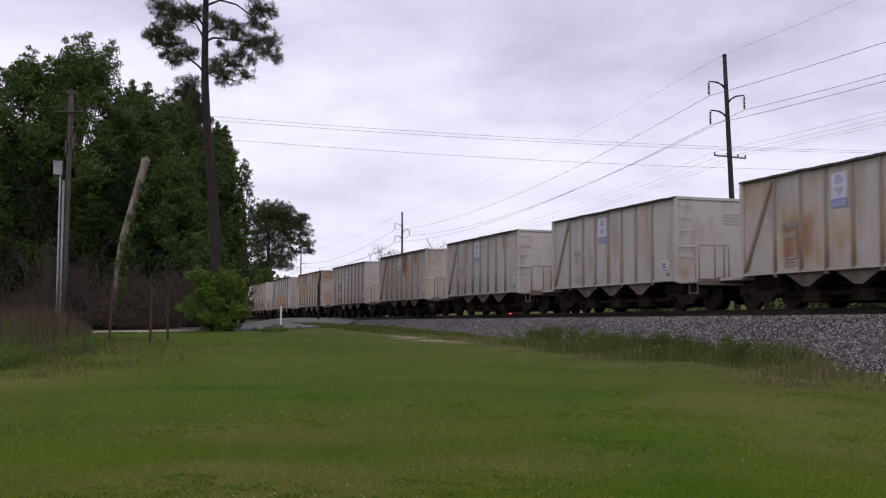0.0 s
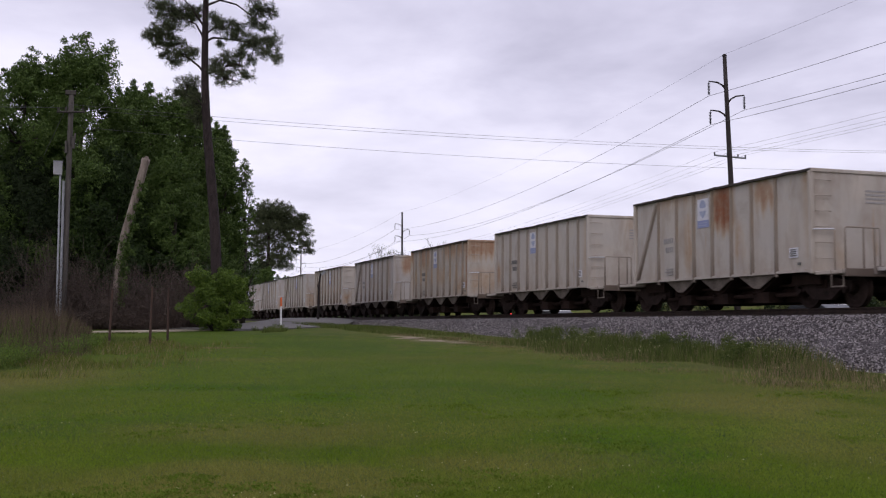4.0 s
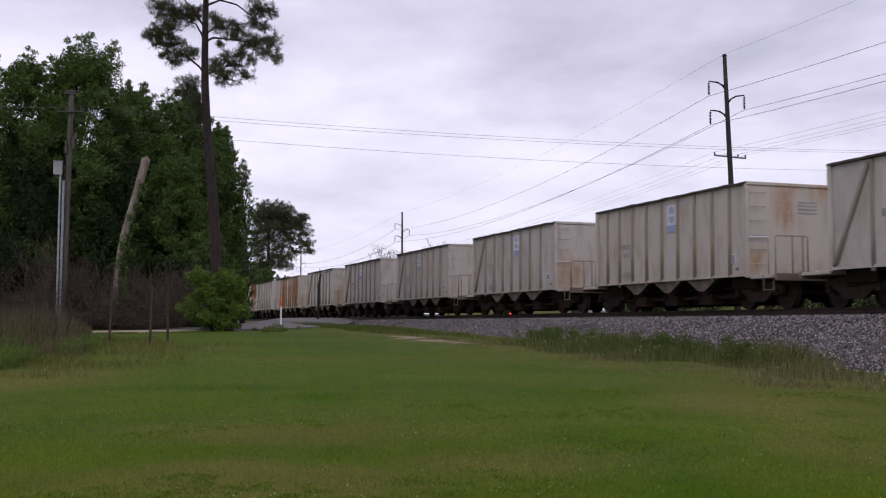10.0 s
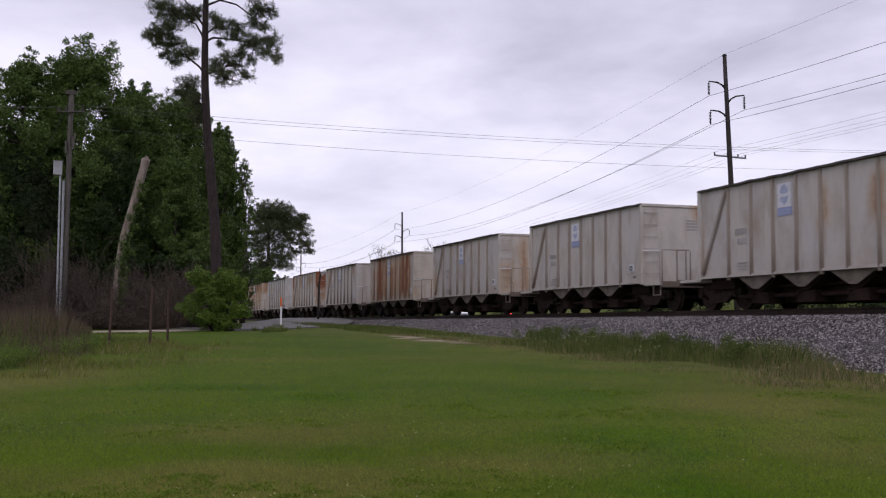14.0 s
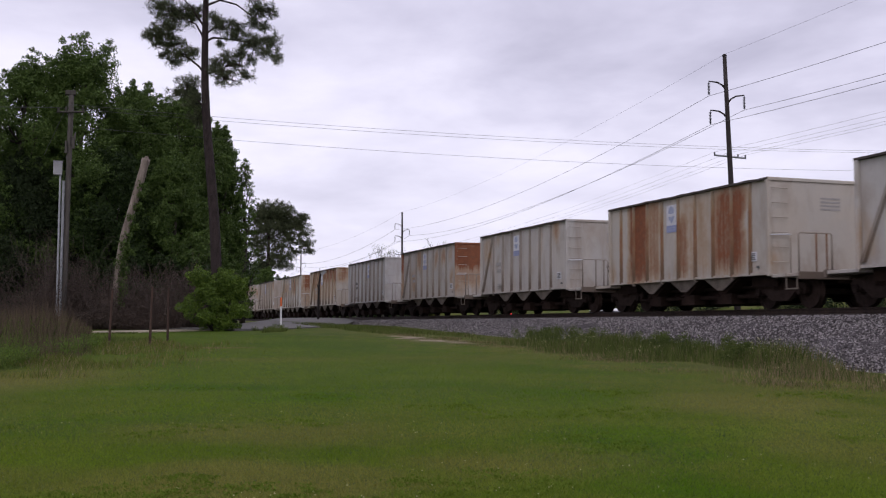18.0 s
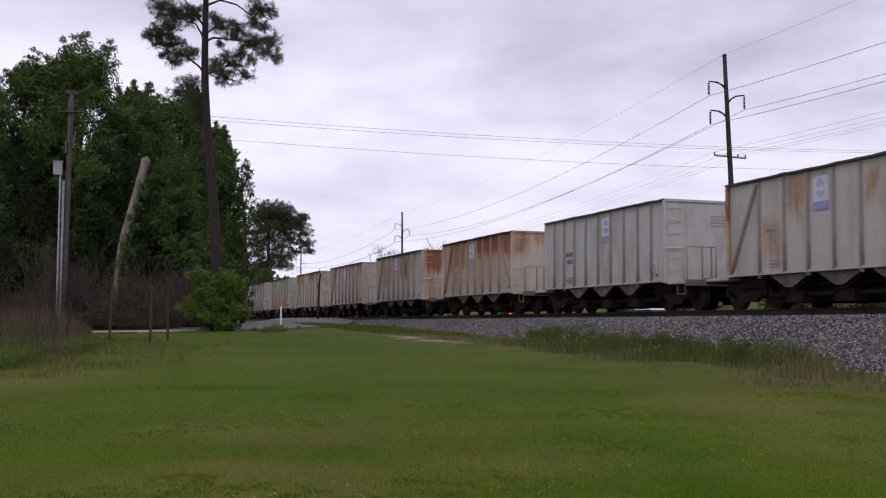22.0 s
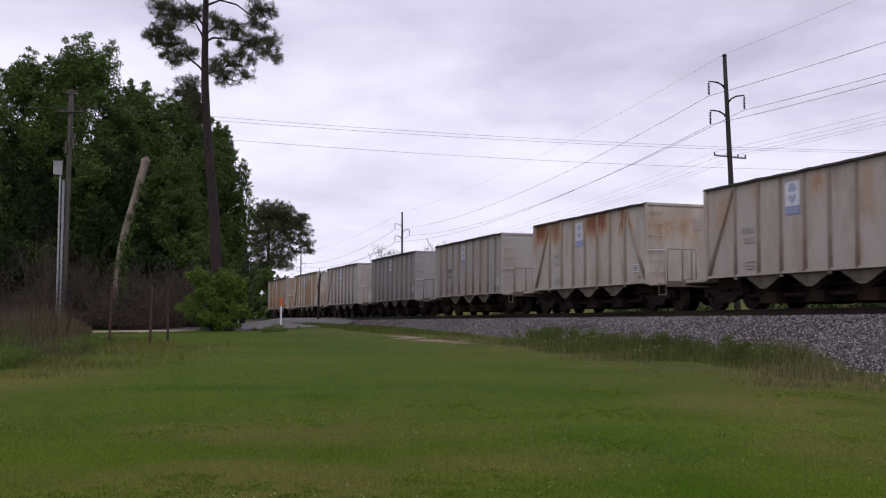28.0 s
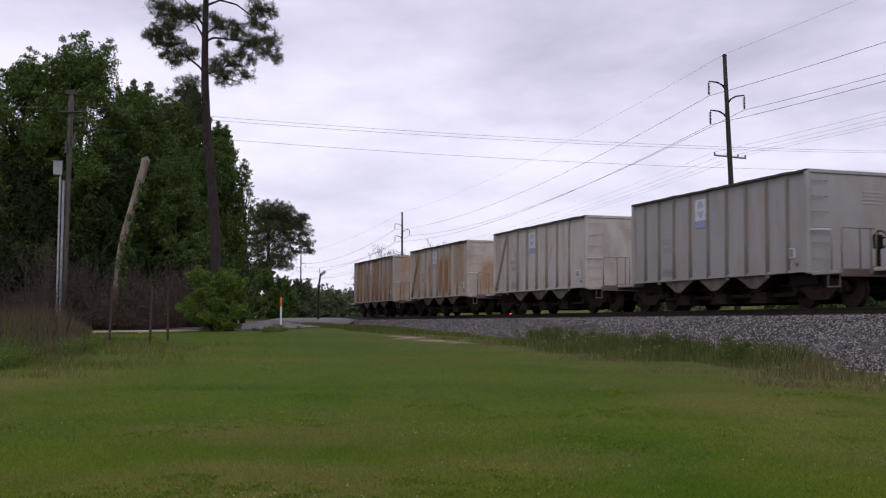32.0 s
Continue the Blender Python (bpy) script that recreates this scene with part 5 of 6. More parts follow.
pine("pine_tree", (5.92, 47.65), (5.02, 47.95, 19.8), 0.25, [
    [(0.0, 12.2), (-0.25, 12.55), (-0.75, 12.95), (-1.5, 13.2), (-2.2, 13.45)], [(0.0, 13.45), (-0.15, 14.0), (-0.45, 14.5), (-1.1, 14.8), (-2.0, 15.0)],
    [(0.0, 14.3), (-0.3, 14.7), (-0.6, 15.2), (-1.3, 15.9)], [(0.0, 13.65), (0.35, 13.85), (1.0, 13.8), (1.9, 13.65), (2.7, 13.25), (3.2, 13.0)],
    [(0.0, 15.3), (0.6, 15.6), (1.3, 15.45), (2.1, 14.9), (2.6, 14.4)], [(0.0, 12.2), (0.4, 12.3), (1.0, 12.5), (1.6, 12.6)], [(0.0, 14.0), (0.4, 14.3), (1.2, 14.3)],
    [(0.0, 10.6), (-0.3, 11.0), (-0.8, 11.6)], [(0.0, 16.0), (0.7, 16.5), (1.6, 17.0)]],
    [(a, c, h, 1.25 * w, 1.25 * u) for a, c, h, w, u in PINE_LEFT + PINE_RIGHT + PINE_LOW + PINE_TOP], 170, 3, "tall pine with a bare trunk and open dark crown", 8)

PINE_FAR = [(0.4, 0.0, 16.6, 2.0, 0.9), (-0.9, 0.6, 16.2, 1.5, 0.9), (1.6, -0.4, 16.0, 1.3, 0.9), (-1.4, 0.2, 15.0, 1.1, 0.9), (0.3, 0.9, 15.4, 1.9, 0.9), (1.9, 0.2, 14.8, 1.1, 0.7),
            (0.6, -0.8, 14.2, 1.5, 0.7), (-0.5, 0.3, 13.8, 1.0, 0.6), (3.6, 0.2, 15.4, 0.7, 0.5), (4.6, 0.0, 15.4, 0.6, 0.5), (4.3, 0.3, 14.6, 0.9, 0.5), (3.3, -0.3, 14.2, 0.8, 0.4),
            (4.6, 0.2, 13.4, 1.0, 0.45), (2.9, 0.2, 12.6, 1.3, 0.6), (4.9, 0.1, 12.0, 1.1, 0.5), (5.6, 0.0, 10.9, 0.7, 0.25), (-1.3, 0.2, 12.3, 0.9, 0.5)]
PINE_FAR_LOW = [(1.5, 0.4, 11.7, 1.1, 0.5), (-0.9, -0.2, 11.3, 0.9, 0.4), (0.9, 0.2, 10.4, 1.3, 0.6), (3.4, 0.2, 10.9, 0.9, 0.4), (-1.6, 0.3, 10.4, 0.8, 0.4), (2.4, -0.2, 10.0, 0.9, 0.4),
                (-1.9, 0.4, 13.4, 0.9, 0.7), (-2.2, 0.0, 11.8, 0.8, 0.5), (0.2, 0.4, 12.6, 1.1, 0.6), (2.2, 0.3, 13.4, 0.9, 0.5), (-0.4, 0.3, 9.4, 1.3, 0.6), (1.8, 0.2, 9.0, 1.2, 0.5)]
pine("pine_tree", spot(-23.6, 145), (*spot(-23.4, 145), 17.0), 0.36, [
    [(0.0, 12.5), (1.2, 13.2), (2.8, 14.4), (4.4, 15.2)], [(0.0, 11.0), (1.6, 11.6), (3.2, 12.2), (5.0, 12.0)], [(0.0, 13.0), (-0.8, 14.0), (-1.4, 15.2)], [(0.0, 11.4), (-0.8, 12.0), (-1.5, 12.4)],
    [(0.0, 13.8), (0.9, 14.8), (1.7, 15.8)], [(0.0, 10.0), (1.2, 10.3), (2.4, 10.1)]], [(a, c, h, 1.35 * w, 1.5 * u) for a, c, h, w, u in PINE_FAR + PINE_FAR_LOW], 62, 8, "round-headed dark pine beyond the road", 5, 2.0)

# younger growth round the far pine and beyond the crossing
for i, (r, d, top, rad, leaf) in enumerate([(-25.0, 146, 9.2, 2.6, LEAF_HAZED), (-22.6, 150, 7.4, 2.4, LEAF_HAZED), (-20.2, 152, 7.0, 2.4, LEAF_HAZED), (-28.0, 146, 11.5, 3.0, LEAF_HAZED), (-30.5, 150, 12.4, 3.2, LEAF_HAZED), (-23.8, 160, 6.4, 2.6, LEAF_HAZED), (-23.3, 142, 8.4, 1.9, LEAF_MID), (-21.2, 143, 6.6, 1.8, LEAF_MID)]):
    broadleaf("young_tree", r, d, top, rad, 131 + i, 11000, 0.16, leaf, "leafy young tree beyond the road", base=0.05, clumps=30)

rng = random.Random(21)
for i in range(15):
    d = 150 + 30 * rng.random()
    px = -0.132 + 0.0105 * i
    broadleaf("far_tree", px * d, d, 1.2 + d * (0.026 + 0.009 * rng.random()), 3.2 + rng.random(), 151 + i, 8500, 0.19, LEAF_HAZED, "hazy green tree in the distant wood", base=0.03, clumps=30)


def bare_tree(r, d, top, seed, label):
    """Thin leafing branches against the sky."""
    x, y = spot(r, d)
    z0 = ground_z(x, y) - 0.05
    g = np.random.default_rng(seed)
    tree = empty("bare_tree", pose(x, y, z0), label, "tree")
    lines, tips = [], []

    def grow(p, way, ln, rad, depth):
        e = p + way * ln
        lines.append(([p, p.lerp(e, 0.5) + Vector(g.normal(0, 0.05 * ln, 3)), e], [rad, rad * 0.8, rad * 0.6]))
        if depth == 0:
            tips.append(e)
            return
        for _ in range(3):
            w = (way + Vector(g.normal(0, 0.42, 3)) + Vector((0, 0, 0.15))).normalized()
            grow(e, w, ln * g.uniform(0.6, 0.85), rad * 0.6, depth - 1)
    H = top - z0
    grow(Vector((0, 0, 0)), Vector((0, 0, 1)), H * 0.34, 0.12, 4)
    part("branches", tubes_mesh("branches", lines, DARK_BARK, 4), tree)
    cs = [tuple(t) for t in tips]
    part("foliage", poly_soup("foliage", leaf_faces(g, cs, [0.35] * len(cs), 5, 0.06), LEAF_MID), tree, "thin young leaves")


for i, (r, d, top) in enumerate([(-6.8, 120, 9.2), (-5.2, 120, 9.2), (-4.4, 122, 8.9), (-0.3, 118, 9.7), (0.4, 120, 9.2), (27.4, 110, 13.6)]):
    bare_tree(r, d, top, 301 + i, "thin half-bare tree beyond the track")


def blades(name, xs, ys, hs, width, mat, label, seed, lean=0.35, bend=True, sink=0.02):
    """Upright blades of grass, each bent once."""
    g = np.random.default_rng(seed)
    n = len(xs)
    zs = np.array([ground_z(a, b) for a, b in zip(xs, ys)]) - sink
    base = np.stack([xs, ys, zs], -1)
    a = g.random(n) * 6.283
    side = np.stack([np.cos(a), np.sin(a), np.zeros(n)], -1) * (width * g.uniform(0.6, 1.4, n))[:, None]
    tip = np.stack([np.clip(g.normal(0, 1, n), -1.5, 1.5) * lean * hs, np.clip(g.normal(0, 1, n), -1.5, 1.5) * lean * hs, hs], -1)
    mid = tip * 0.5 + np.stack([np.zeros(n), np.zeros(n), hs * 0.08], -1)
    if bend:
        p = np.stack([base - side, base + side, base + mid + side * 0.7, base + tip, base + mid - side * 0.7], 1)
    else:
        p = np.stack([base - side, base + side, base + tip], 1)
    return tagged(new(name, poly_soup(name, p, mat)), label, "grass", kind="stuff")


def make_grass():
    g = np.random.default_rng(9)
    # mown lawn
    n = 520000
    d = 6.0 * (40 / 6.0) ** (g.random(n) ** 1.15)
    r = g.uniform(-0.44, 0.44, n) * d
    x = r * math.cos(YAW) + d * math.sin(YAW)
    y = -r * math.sin(YAW) + d * math.cos(YAW)
    ok = (x < 11.3 + 0.5 * np.sin(y) + g.normal(0, 0.45, n)) & (r > -6.3 - 0.07 * d) & ~((abs(x - 11.2) < 1.2) & (abs(y - 34.6) < 4.8)) & ((((r + 6.2) / 1.4) ** 2 + ((d - 28.8) / 0.5) ** 2) > 0.8 * g.random(n))
    x, y, d = x[ok], y[ok], d[ok]
    blades("lawn_grass", x, y, g.uniform(0.012, 0.034, len(x)), 0.0034, LAWN_BLADE, "short mown green lawn grass", 2, 0.7, False, 0.005)
    # weeds between lawn and ballast
    n = 120000
    y = 9 + 38 * g.random(n) ** 1.2
    shift = 0.6 * np.clip((y - 20) / 15, 0, 1) - 0.7 * np.clip((21 - y) / 6, 0, 1)
    x = g.uniform(10.4, 14.2, n) + 0.3 * np.sin(y * 0.7) + shift
    lump = np.array([noise.noise((a * 0.5, b * 0.35, 3.0)) for a, b in zip(x, y)])
    mid = 12.3 + shift
    ok = 0.75 - 0.6 * np.abs(x - mid) + 2.3 * lump * np.clip(1.15 - ((x - mid) / 1.9) ** 2, 0, 1) > g.random(n) - 0.05
    ok &= x > mid - 1.25 + 0.35 * np.sin(1.7 * y) + g.normal(0, 0.35, n)
    ok &= g.random(n) < np.clip((32.0 - y) / 4.0, 0.06, 1)
    h = g.uniform(0.08, 0.30, n) * (0.5 + 1.7 * np.clip(lump + 0.35, 0.0, 1.0)) * (0.45 + 0.55 * np.clip((x - 10.6) / 1.6, 0, 1)) * np.where(y > 30, 0.75, 1.0)
    ripe = np.clip((18.6 - y) / 3.5, 0, 1)
    green = ok & (g.random(n) > 0.6 * ripe)
    blades("weed_strip", x[green], y[green], h[green], 0.005, WEED, "rank green weeds along the ballast", 3, 0.22)
    dry = ok & ((g.random(n) < 0.14 + 0.12 * (x < 11.8)) | (g.random(n) < 0.55 * ripe)) & (x < 14.4)
    blades("dry_weeds", x[dry], y[dry] + 0.1, h[dry] * 0.95, 0.004, DRY_WEED, "dry brown weeds among the green", 4, 0.22)
    # short ragged fringe where the weeds thin out into the lawn
    n = 34000
    fy = 9 + 33 * g.random(n) ** 1.2
    fs = 0.6 * np.clip((fy - 20) / 15, 0, 1) - 0.7 * np.clip((21 - fy) / 6, 0, 1)
    out = np.abs(g.normal(0, 0.85, n))
    fx = 11.5 + fs - out + 0.3 * np.sin(1.7 * fy)
    fl = np.array([noise.noise((a * 0.6, b * 0.4, 23.0)) for a, b in zip(fx, fy)])
    keep = g.random(n) < 0.55 + 1.3 * fl
    tan = keep & (g.random(n) < 0.62)
    fh = g.uniform(0.03, 0.12, n) * np.clip(1.25 - out / 2.2, 0.3, 1.0) * (0.8 + 0.8 * np.clip(fl, 0, 1))
    blades("weed_fringe", fx[keep & ~tan], fy[keep & ~tan], fh[keep & ~tan], 0.004, WEED, "low green weeds thinning into the lawn", 41, 0.5)
    blades("dry_fringe", fx[tan], fy[tan], fh[tan], 0.0035, DRY_WEED, "low dry grass thinning into the lawn", 42, 0.5)
    # bushy tufts against the stones
    cs = []
    for k in range(20):
        ty = 17.5 + 14 * g.random()
        tx = 13.3 + 0.6 * min(max((ty - 20) / 15, 0), 1) - 0.7 * min(max((21 - ty) / 6, 0), 1) + g.normal(0, 0.35)
        for q in range(5):
            cs.append((tx + g.normal(0, 0.16), ty + g.normal(0, 0.3), ground_z(tx, ty) + 0.10 + 0.36 * g.random()))
    tagged(new("weed_tufts", poly_soup("weed_tufts", leaf_faces(g, cs, np.full(len(cs), 0.17), 210, 0.030, 1.1, 0.3), LEAF_WEED)), "dark bushy weed tufts against the ballast", "weeds", kind="stuff")
    # pale clover heads and seed stalks dotted over the near lawn
    n = 300
    cd = g.uniform(6.4, 12, n)
    cr = g.uniform(-0.42, 0.42, n) * cd
    cx, cy = cr * math.cos(YAW) + cd * math.sin(YAW), -cr * math.sin(YAW) + cd * math.cos(YAW)
    keep = np.array([noise.noise((a * 0.5, b * 0.5, 31.0)) for a, b in zip(cx, cy)]) > 0.12
    p = np.stack([cx[keep], cy[keep], np.array([ground_z(a, b) for a, b in zip(cx[keep], cy[keep])]) + 0.035], -1)
    tagged(new("clover_heads", poly_soup("clover_heads", leaf_faces(g, p, np.full(len(p), 0.007), 4, 0.0042, slim=0.8), FLOWER)), "pale clover heads scattered in the lawn", "flowers", kind="stuff")
    # low broad-leaved weeds among the near blades
    n = 2600
    cd = 6.2 + 9 * g.random(n) ** 1.3
    cr = g.uniform(-0.43, 0.43, n) * cd
    cx, cy = cr * math.cos(YAW) + cd * math.sin(YAW), -cr * math.sin(YAW) + cd * math.cos(YAW)
    keep = np.array([noise.noise((a * 0.8, b * 0.8, 37.0)) for a, b in zip(cx, cy)]) > 0.24
    p = np.stack([cx[keep], cy[keep], np.array([ground_z(a, b) for a, b in zip(cx[keep], cy[keep])]) + 0.010], -1)
    tagged(new("lawn_weeds", poly_soup("lawn_weeds", leaf_faces(g, p, np.full(len(p), 0.07), 26, 0.012, 0.22, 0.7), LEAF_LAWN)), "low broad-leaved weeds in the lawn", "weeds", kind="stuff")
    # tiny pale flower heads
    k = np.flatnonzero(green & (h > 0.13))[::110]
    p = np.stack([x[k], y[k], np.array([ground_z(a, b) for a, b in zip(x[k], y[k])]) + h[k]], -1)
    q = leaf_faces(g, p, np.full(len(k), 0.03), 4, 0.011, slim=0.9)
    tagged(new("weed_flowers", poly_soup("weed_flowers", q, FLOWER)), "small pale flower heads on the weeds", "flowers", kind="stuff")
    # tussocks further along the bank
    n = 15000
    y = g.uniform(40, 68, n)
    x = g.uniform(11.4, 15.2, n)
    lump = np.array([noise.noise((a * 0.6, b * 0.4, 7.0)) for a, b in zip(x, y)])
    ok = lump > -0.06
    blades("bank_grass", x[ok], y[ok], g.uniform(0.06, 0.24, int(ok.sum())), 0.009, WEED, "grass tussocks on the bank by the crossing", 5)
    # rough growth on the left edge of the lawn
    n = 64000
    d = 14 + 31 * g.random(n) ** 1.3
    r = -(6.6 + 0.06 * d) - (13.0 * g.random(n) ** 1.2)
    x = r * math.cos(YAW) + d * math.sin(YAW)
    y = -r * math.sin(YAW) + d * math.cos(YAW)
    lump = np.array([noise.noise((a * 0.45, b * 0.33, 11.0)) for a, b in zip(x, y)])
    deep = np.clip((-0.325 * d - r) / 1.0, 0, 1)
    tall = (deep > 0.02) & (d > 19)
    h = np.where(tall, (0.40 + 0.75 * deep) * (0.85 + 0.8 * lump), 0.08 + 0.22 * np.clip(lump + 0.45, 0, 1)) * g.uniform(0.55, 1.15, n) * np.clip(0.55 + (d - 18) / 14, 0.55, 1)
    soft = g.random(n) < np.clip((-(6.6 + 0.06 * d) - r) / 4.0 + 0.05 + 0.5 * lump, 0, 1)
    pick = g.random(n)
    a = tall & (pick < 0.42 + 0.3 * lump) & (d > 21)
    blades("dry_tall_grass", x[a], y[a], h[a], 0.0045, DRY_DARK, "tall dry brown grass at the lawn's edge", 6, 0.14)
    b = ~a & soft & (pick < 0.85) & ((d < 36) | tall)
    blades("rough_grass", x[b], y[b], h[b] * np.where(tall[b], 0.7, 1.0), 0.006, WEED, "rough green grass at the lawn's edge", 7)
    # unmown tufts straggling from the rough into the lawn
    n = 26000
    ed = 17 + 16 * g.random(n)
    er = -(5.6 + 0.07 * ed) - g.normal(0.3, 0.95, n)
    ex, ey = er * math.cos(YAW) + ed * math.sin(YAW), -er * math.sin(YAW) + ed * math.cos(YAW)
    el = np.array([noise.noise((u * 0.7, v * 0.5, 43.0)) for u, v in zip(ex, ey)])
    keep = g.random(n) < 0.35 + 1.5 * el
    eh = g.uniform(0.04, 0.20, n) * (0.7 + 1.0 * np.clip(el + 0.2, 0, 1))
    pale = g.random(n) < 0.3
    blades("edge_grass", ex[keep & ~pale], ey[keep & ~pale], eh[keep & ~pale], 0.005, EDGE, "yellow-green unmown grass at the lawn's edge", 44, 0.4)
    blades("edge_straw", ex[keep & pale], ey[keep & pale], eh[keep & pale], 0.004, DRY_WEED, "straw-coloured stalks at the lawn's edge", 45, 0.35)
    # broad-leaved weeds in front of it
    k = np.flatnonzero((soft | (deep > 0)) & (lump > -0.15) & (d > 15) & (d < 29))[::9]
    p = np.stack([x[k], y[k], np.array([ground_z(u, v) for u, v in zip(x[k], y[k])]) + 0.22], -1)
    q = leaf_faces(g, p, np.full(len(k), 0.26), 70, 0.020)
    tagged(new("weed_leaves", poly_soup("weed_leaves", q, LEAF_BUSH)), "bright green leafy weeds at the lawn's edge", "weeds", kind="stuff")
    # grass at the marker and round the bush
    n = 5000
    d = g.uniform(43, 52, n)
    r = g.uniform(-8.2, -6.6, n)
    x = r * math.cos(YAW) + d * math.sin(YAW)
    y = -r * math.sin(YAW) + d * math.cos(YAW)
    ok = np.array([noise.noise((p * 0.7, q * 0.5, 15.0)) for p, q in zip(x, y)]) > 0.1
    # and along the near side of the gravel drive
    m = 12000
    ex = g.uniform(-12, 2.4, m)
    ey = 42.3 + np.clip(ex + 4, 0, 9) * 0.28 + g.normal(0, 0.75, m)
    keep = np.array([noise.noise((p * 0.8, q * 0.8, 19.0)) for p, q in zip(ex, ey)]) > -0.1
    x, y, ok = np.concatenate([x, ex]), np.concatenate([y, ey]), np.concatenate([ok, keep])
    tuft = np.where(np.arange(len(x)) < n, 0.28, 0.09)[ok] * g.uniform(0.25, 1.0, int(ok.sum()))
    blades("roadside_grass", x[ok], y[ok], tuft, 0.012, WEED, "grass tufts beside the road", 8)


make_grass()


def make_vines():
    """Dead brown vines and stalks tangled before the wood."""
    g = np.random.default_rng(31)
    lines, dead = [], []
    for i in range(4200):
        d = g.uniform(47.5, 51.5)
        r = g.uniform(-22.5, -11.4)
        x, y = spot(r, d)
        z = ground_z(x, y)
        h = g.uniform(0.5, 3.7) * max(0.32 + 1.2 * noise.noise((r * 0.55, 3.3, 0.0)) + 0.5 * math.exp(-((r + 14.8) / 0.8) ** 2), 0.16) + 0.3
        p = Vector((x, y, z - 0.05))
        pts = [p]
        way = Vector((g.normal(0, 0.25), g.normal(0, 0.25), 0))
        for k in range(6):
            way = way * 0.7 + Vector((g.normal(0, 0.16), g.normal(0, 0.16), 0))
            p = p + way + Vector((0, 0, h / 6 * g.uniform(0.5, 1.4)))
            pts.append(p)
        if g.random() < 0.7:
            q = p + Vector((g.normal(0, 0.35), g.normal(0, 0.3), -0.15))
            pts += [q, q + Vector((g.normal(0, 0.2), g.normal(0, 0.2), -0.9 * g.random() - 0.2))]
        lines.append((pts, [0.007] * (len(pts) - 1) + [0.003]))
        if i % 2 == 0:
            dead.append(tuple(pts[g.integers(2, len(pts))]))
    tagged(new("vine_tangle", tubes_mesh("vine_tangle", lines, TWIG, 3)), "tangle of dead brown vines before the trees", "vines", kind="stuff")
    q = leaf_faces(g, dead, [0.40] * len(dead), 30, 0.040)
    tagged(new("withered_leaves", poly_soup("withered_leaves", q, DEAD_LEAF)), "withered brown leaves hanging in the vines", "vines", kind="stuff")


make_vines()

# ---- poles, wires, posts ----
ACROSS = Vector((math.cos(YAW), -math.sin(YAW), 0))


def transmission_pole(base, tip):
    z0 = ground_z(*base) - 0.1
    b = Vector((base[0], base[1], z0))
    pole = empty("transmission_pole", Matrix.Translation(b), "tall dark utility pole with curved davit arms and insulators", "utility pole", "transmission poles")
    t = Vector(tip) - b
    part("shaft", tubes_mesh("shaft", [([t * (i / 6) for i in range(7)], [0.19 - 0.08 * i / 6 for i in range(7)])], DARK_POLE, 12), pole)
    cap = bmesh.new()
    rod(cap, t, t + Vector((0, 0, 0.1)), 0.15, 0.10)
    part("cap", bm_mesh("cap", cap, DARK_POLE), pole)
    hooks = []
    for side, drop, up in ((-1, 1.95, 0.5), (1, 2.75, 0.5), (-1, 3.6, 0.5)):
        s = t * (1 - drop / t.z)
        pts = [s + ACROSS * side * a + Vector((0, 0, h)) for a, h in ((0, 0), (0.22, up * 0.55), (0.5, up * 0.88), (0.98, up))]
        part("davit_arm", tubes_mesh("davit_arm", [(pts, [0.06, 0.05, 0.045, 0.035])], DARK_POLE, 8), pole)
        e = pts[-1]
        bm = bmesh.new()
        for k in range(8):
            c = e - Vector((0, 0, 0.10 + k * 0.085))
            rod(bm, c, c - Vector((0, 0, 0.045)), 0.035, 0.085, 10)
        rod(bm, e, e - Vector((0, 0, 0.82)), 0.02)
        part("insulator", bm_mesh("insulator", bm, INSULATOR), pole, "string of dark insulator discs")
        hooks.append(b + e - Vector((0, 0, 0.84)))
    s = t * (1 - 5.75 / t.z)
    bm = bmesh.new()
    a, c = s - ACROSS * 0.88 + Vector((0, 0, 0.09)), s + ACROSS * 0.92 - Vector((0, 0, 0.09))
    rod(bm, a, c, 0.055, sides=4)
    arm = part("crossarm", bm_mesh("crossarm", bm, GALV), pole, "pale grey crossarm")
    for f in (0.02, 0.42, 0.75, 0.98):
        p = a.lerp(c, f)
        bm = bmesh.new()
        rod(bm, p, p + Vector((0, 0, 0.17)), 0.03, 0.05)
        part("pin_insulator", bm_mesh("pin_insulator", bm, INSULATOR), arm)
        hooks.append(b + p + Vector((0, 0, 0.18)))
    hooks.append(b + t + Vector((0, 0, 0.1)))
    return hooks


def wire(a, b, sag, radius, label, group):
    a, b = Vector(a), Vector(b)
    pts = [a.lerp(b, i / 24) - Vector((0, 0, 4 * sag * (i / 24) * (1 - i / 24))) for i in range(25)]
    tagged(new("overhead_wire", tubes_mesh("overhead_wire", [(pts, [radius] * 25)], WIRE, 5)), label, "wire", group)


def power_line():
    spots = [((35.1, 51.4), (34.56, 51.56, 16.4)), ((42.25, 139.9), (42.2, 139.9, 16.3)), ((45.2, 223.4), (45.2, 223.4, 16.2)), ((47.5, 308), (47.5, 308, 16.2))]
    hooks = [transmission_pole(*s) for s in spots]
    step = Vector((7.6, 88.3, 0))
    start = [h - step for h in hooks[0]]
    rows = [start] + hooks
    for n in range(len(rows) - 1):
        for i, (a, b) in enumerate(zip(rows[n], rows[n + 1])):
            thick = 0.012 if i < 3 else 0.0055
            wire(a, b, 1.55 if i < 3 else 1.0, thick if n < 2 else thick * 1.6, "thin grey conductor strung between the transmission poles", "transmission wires")


power_line()


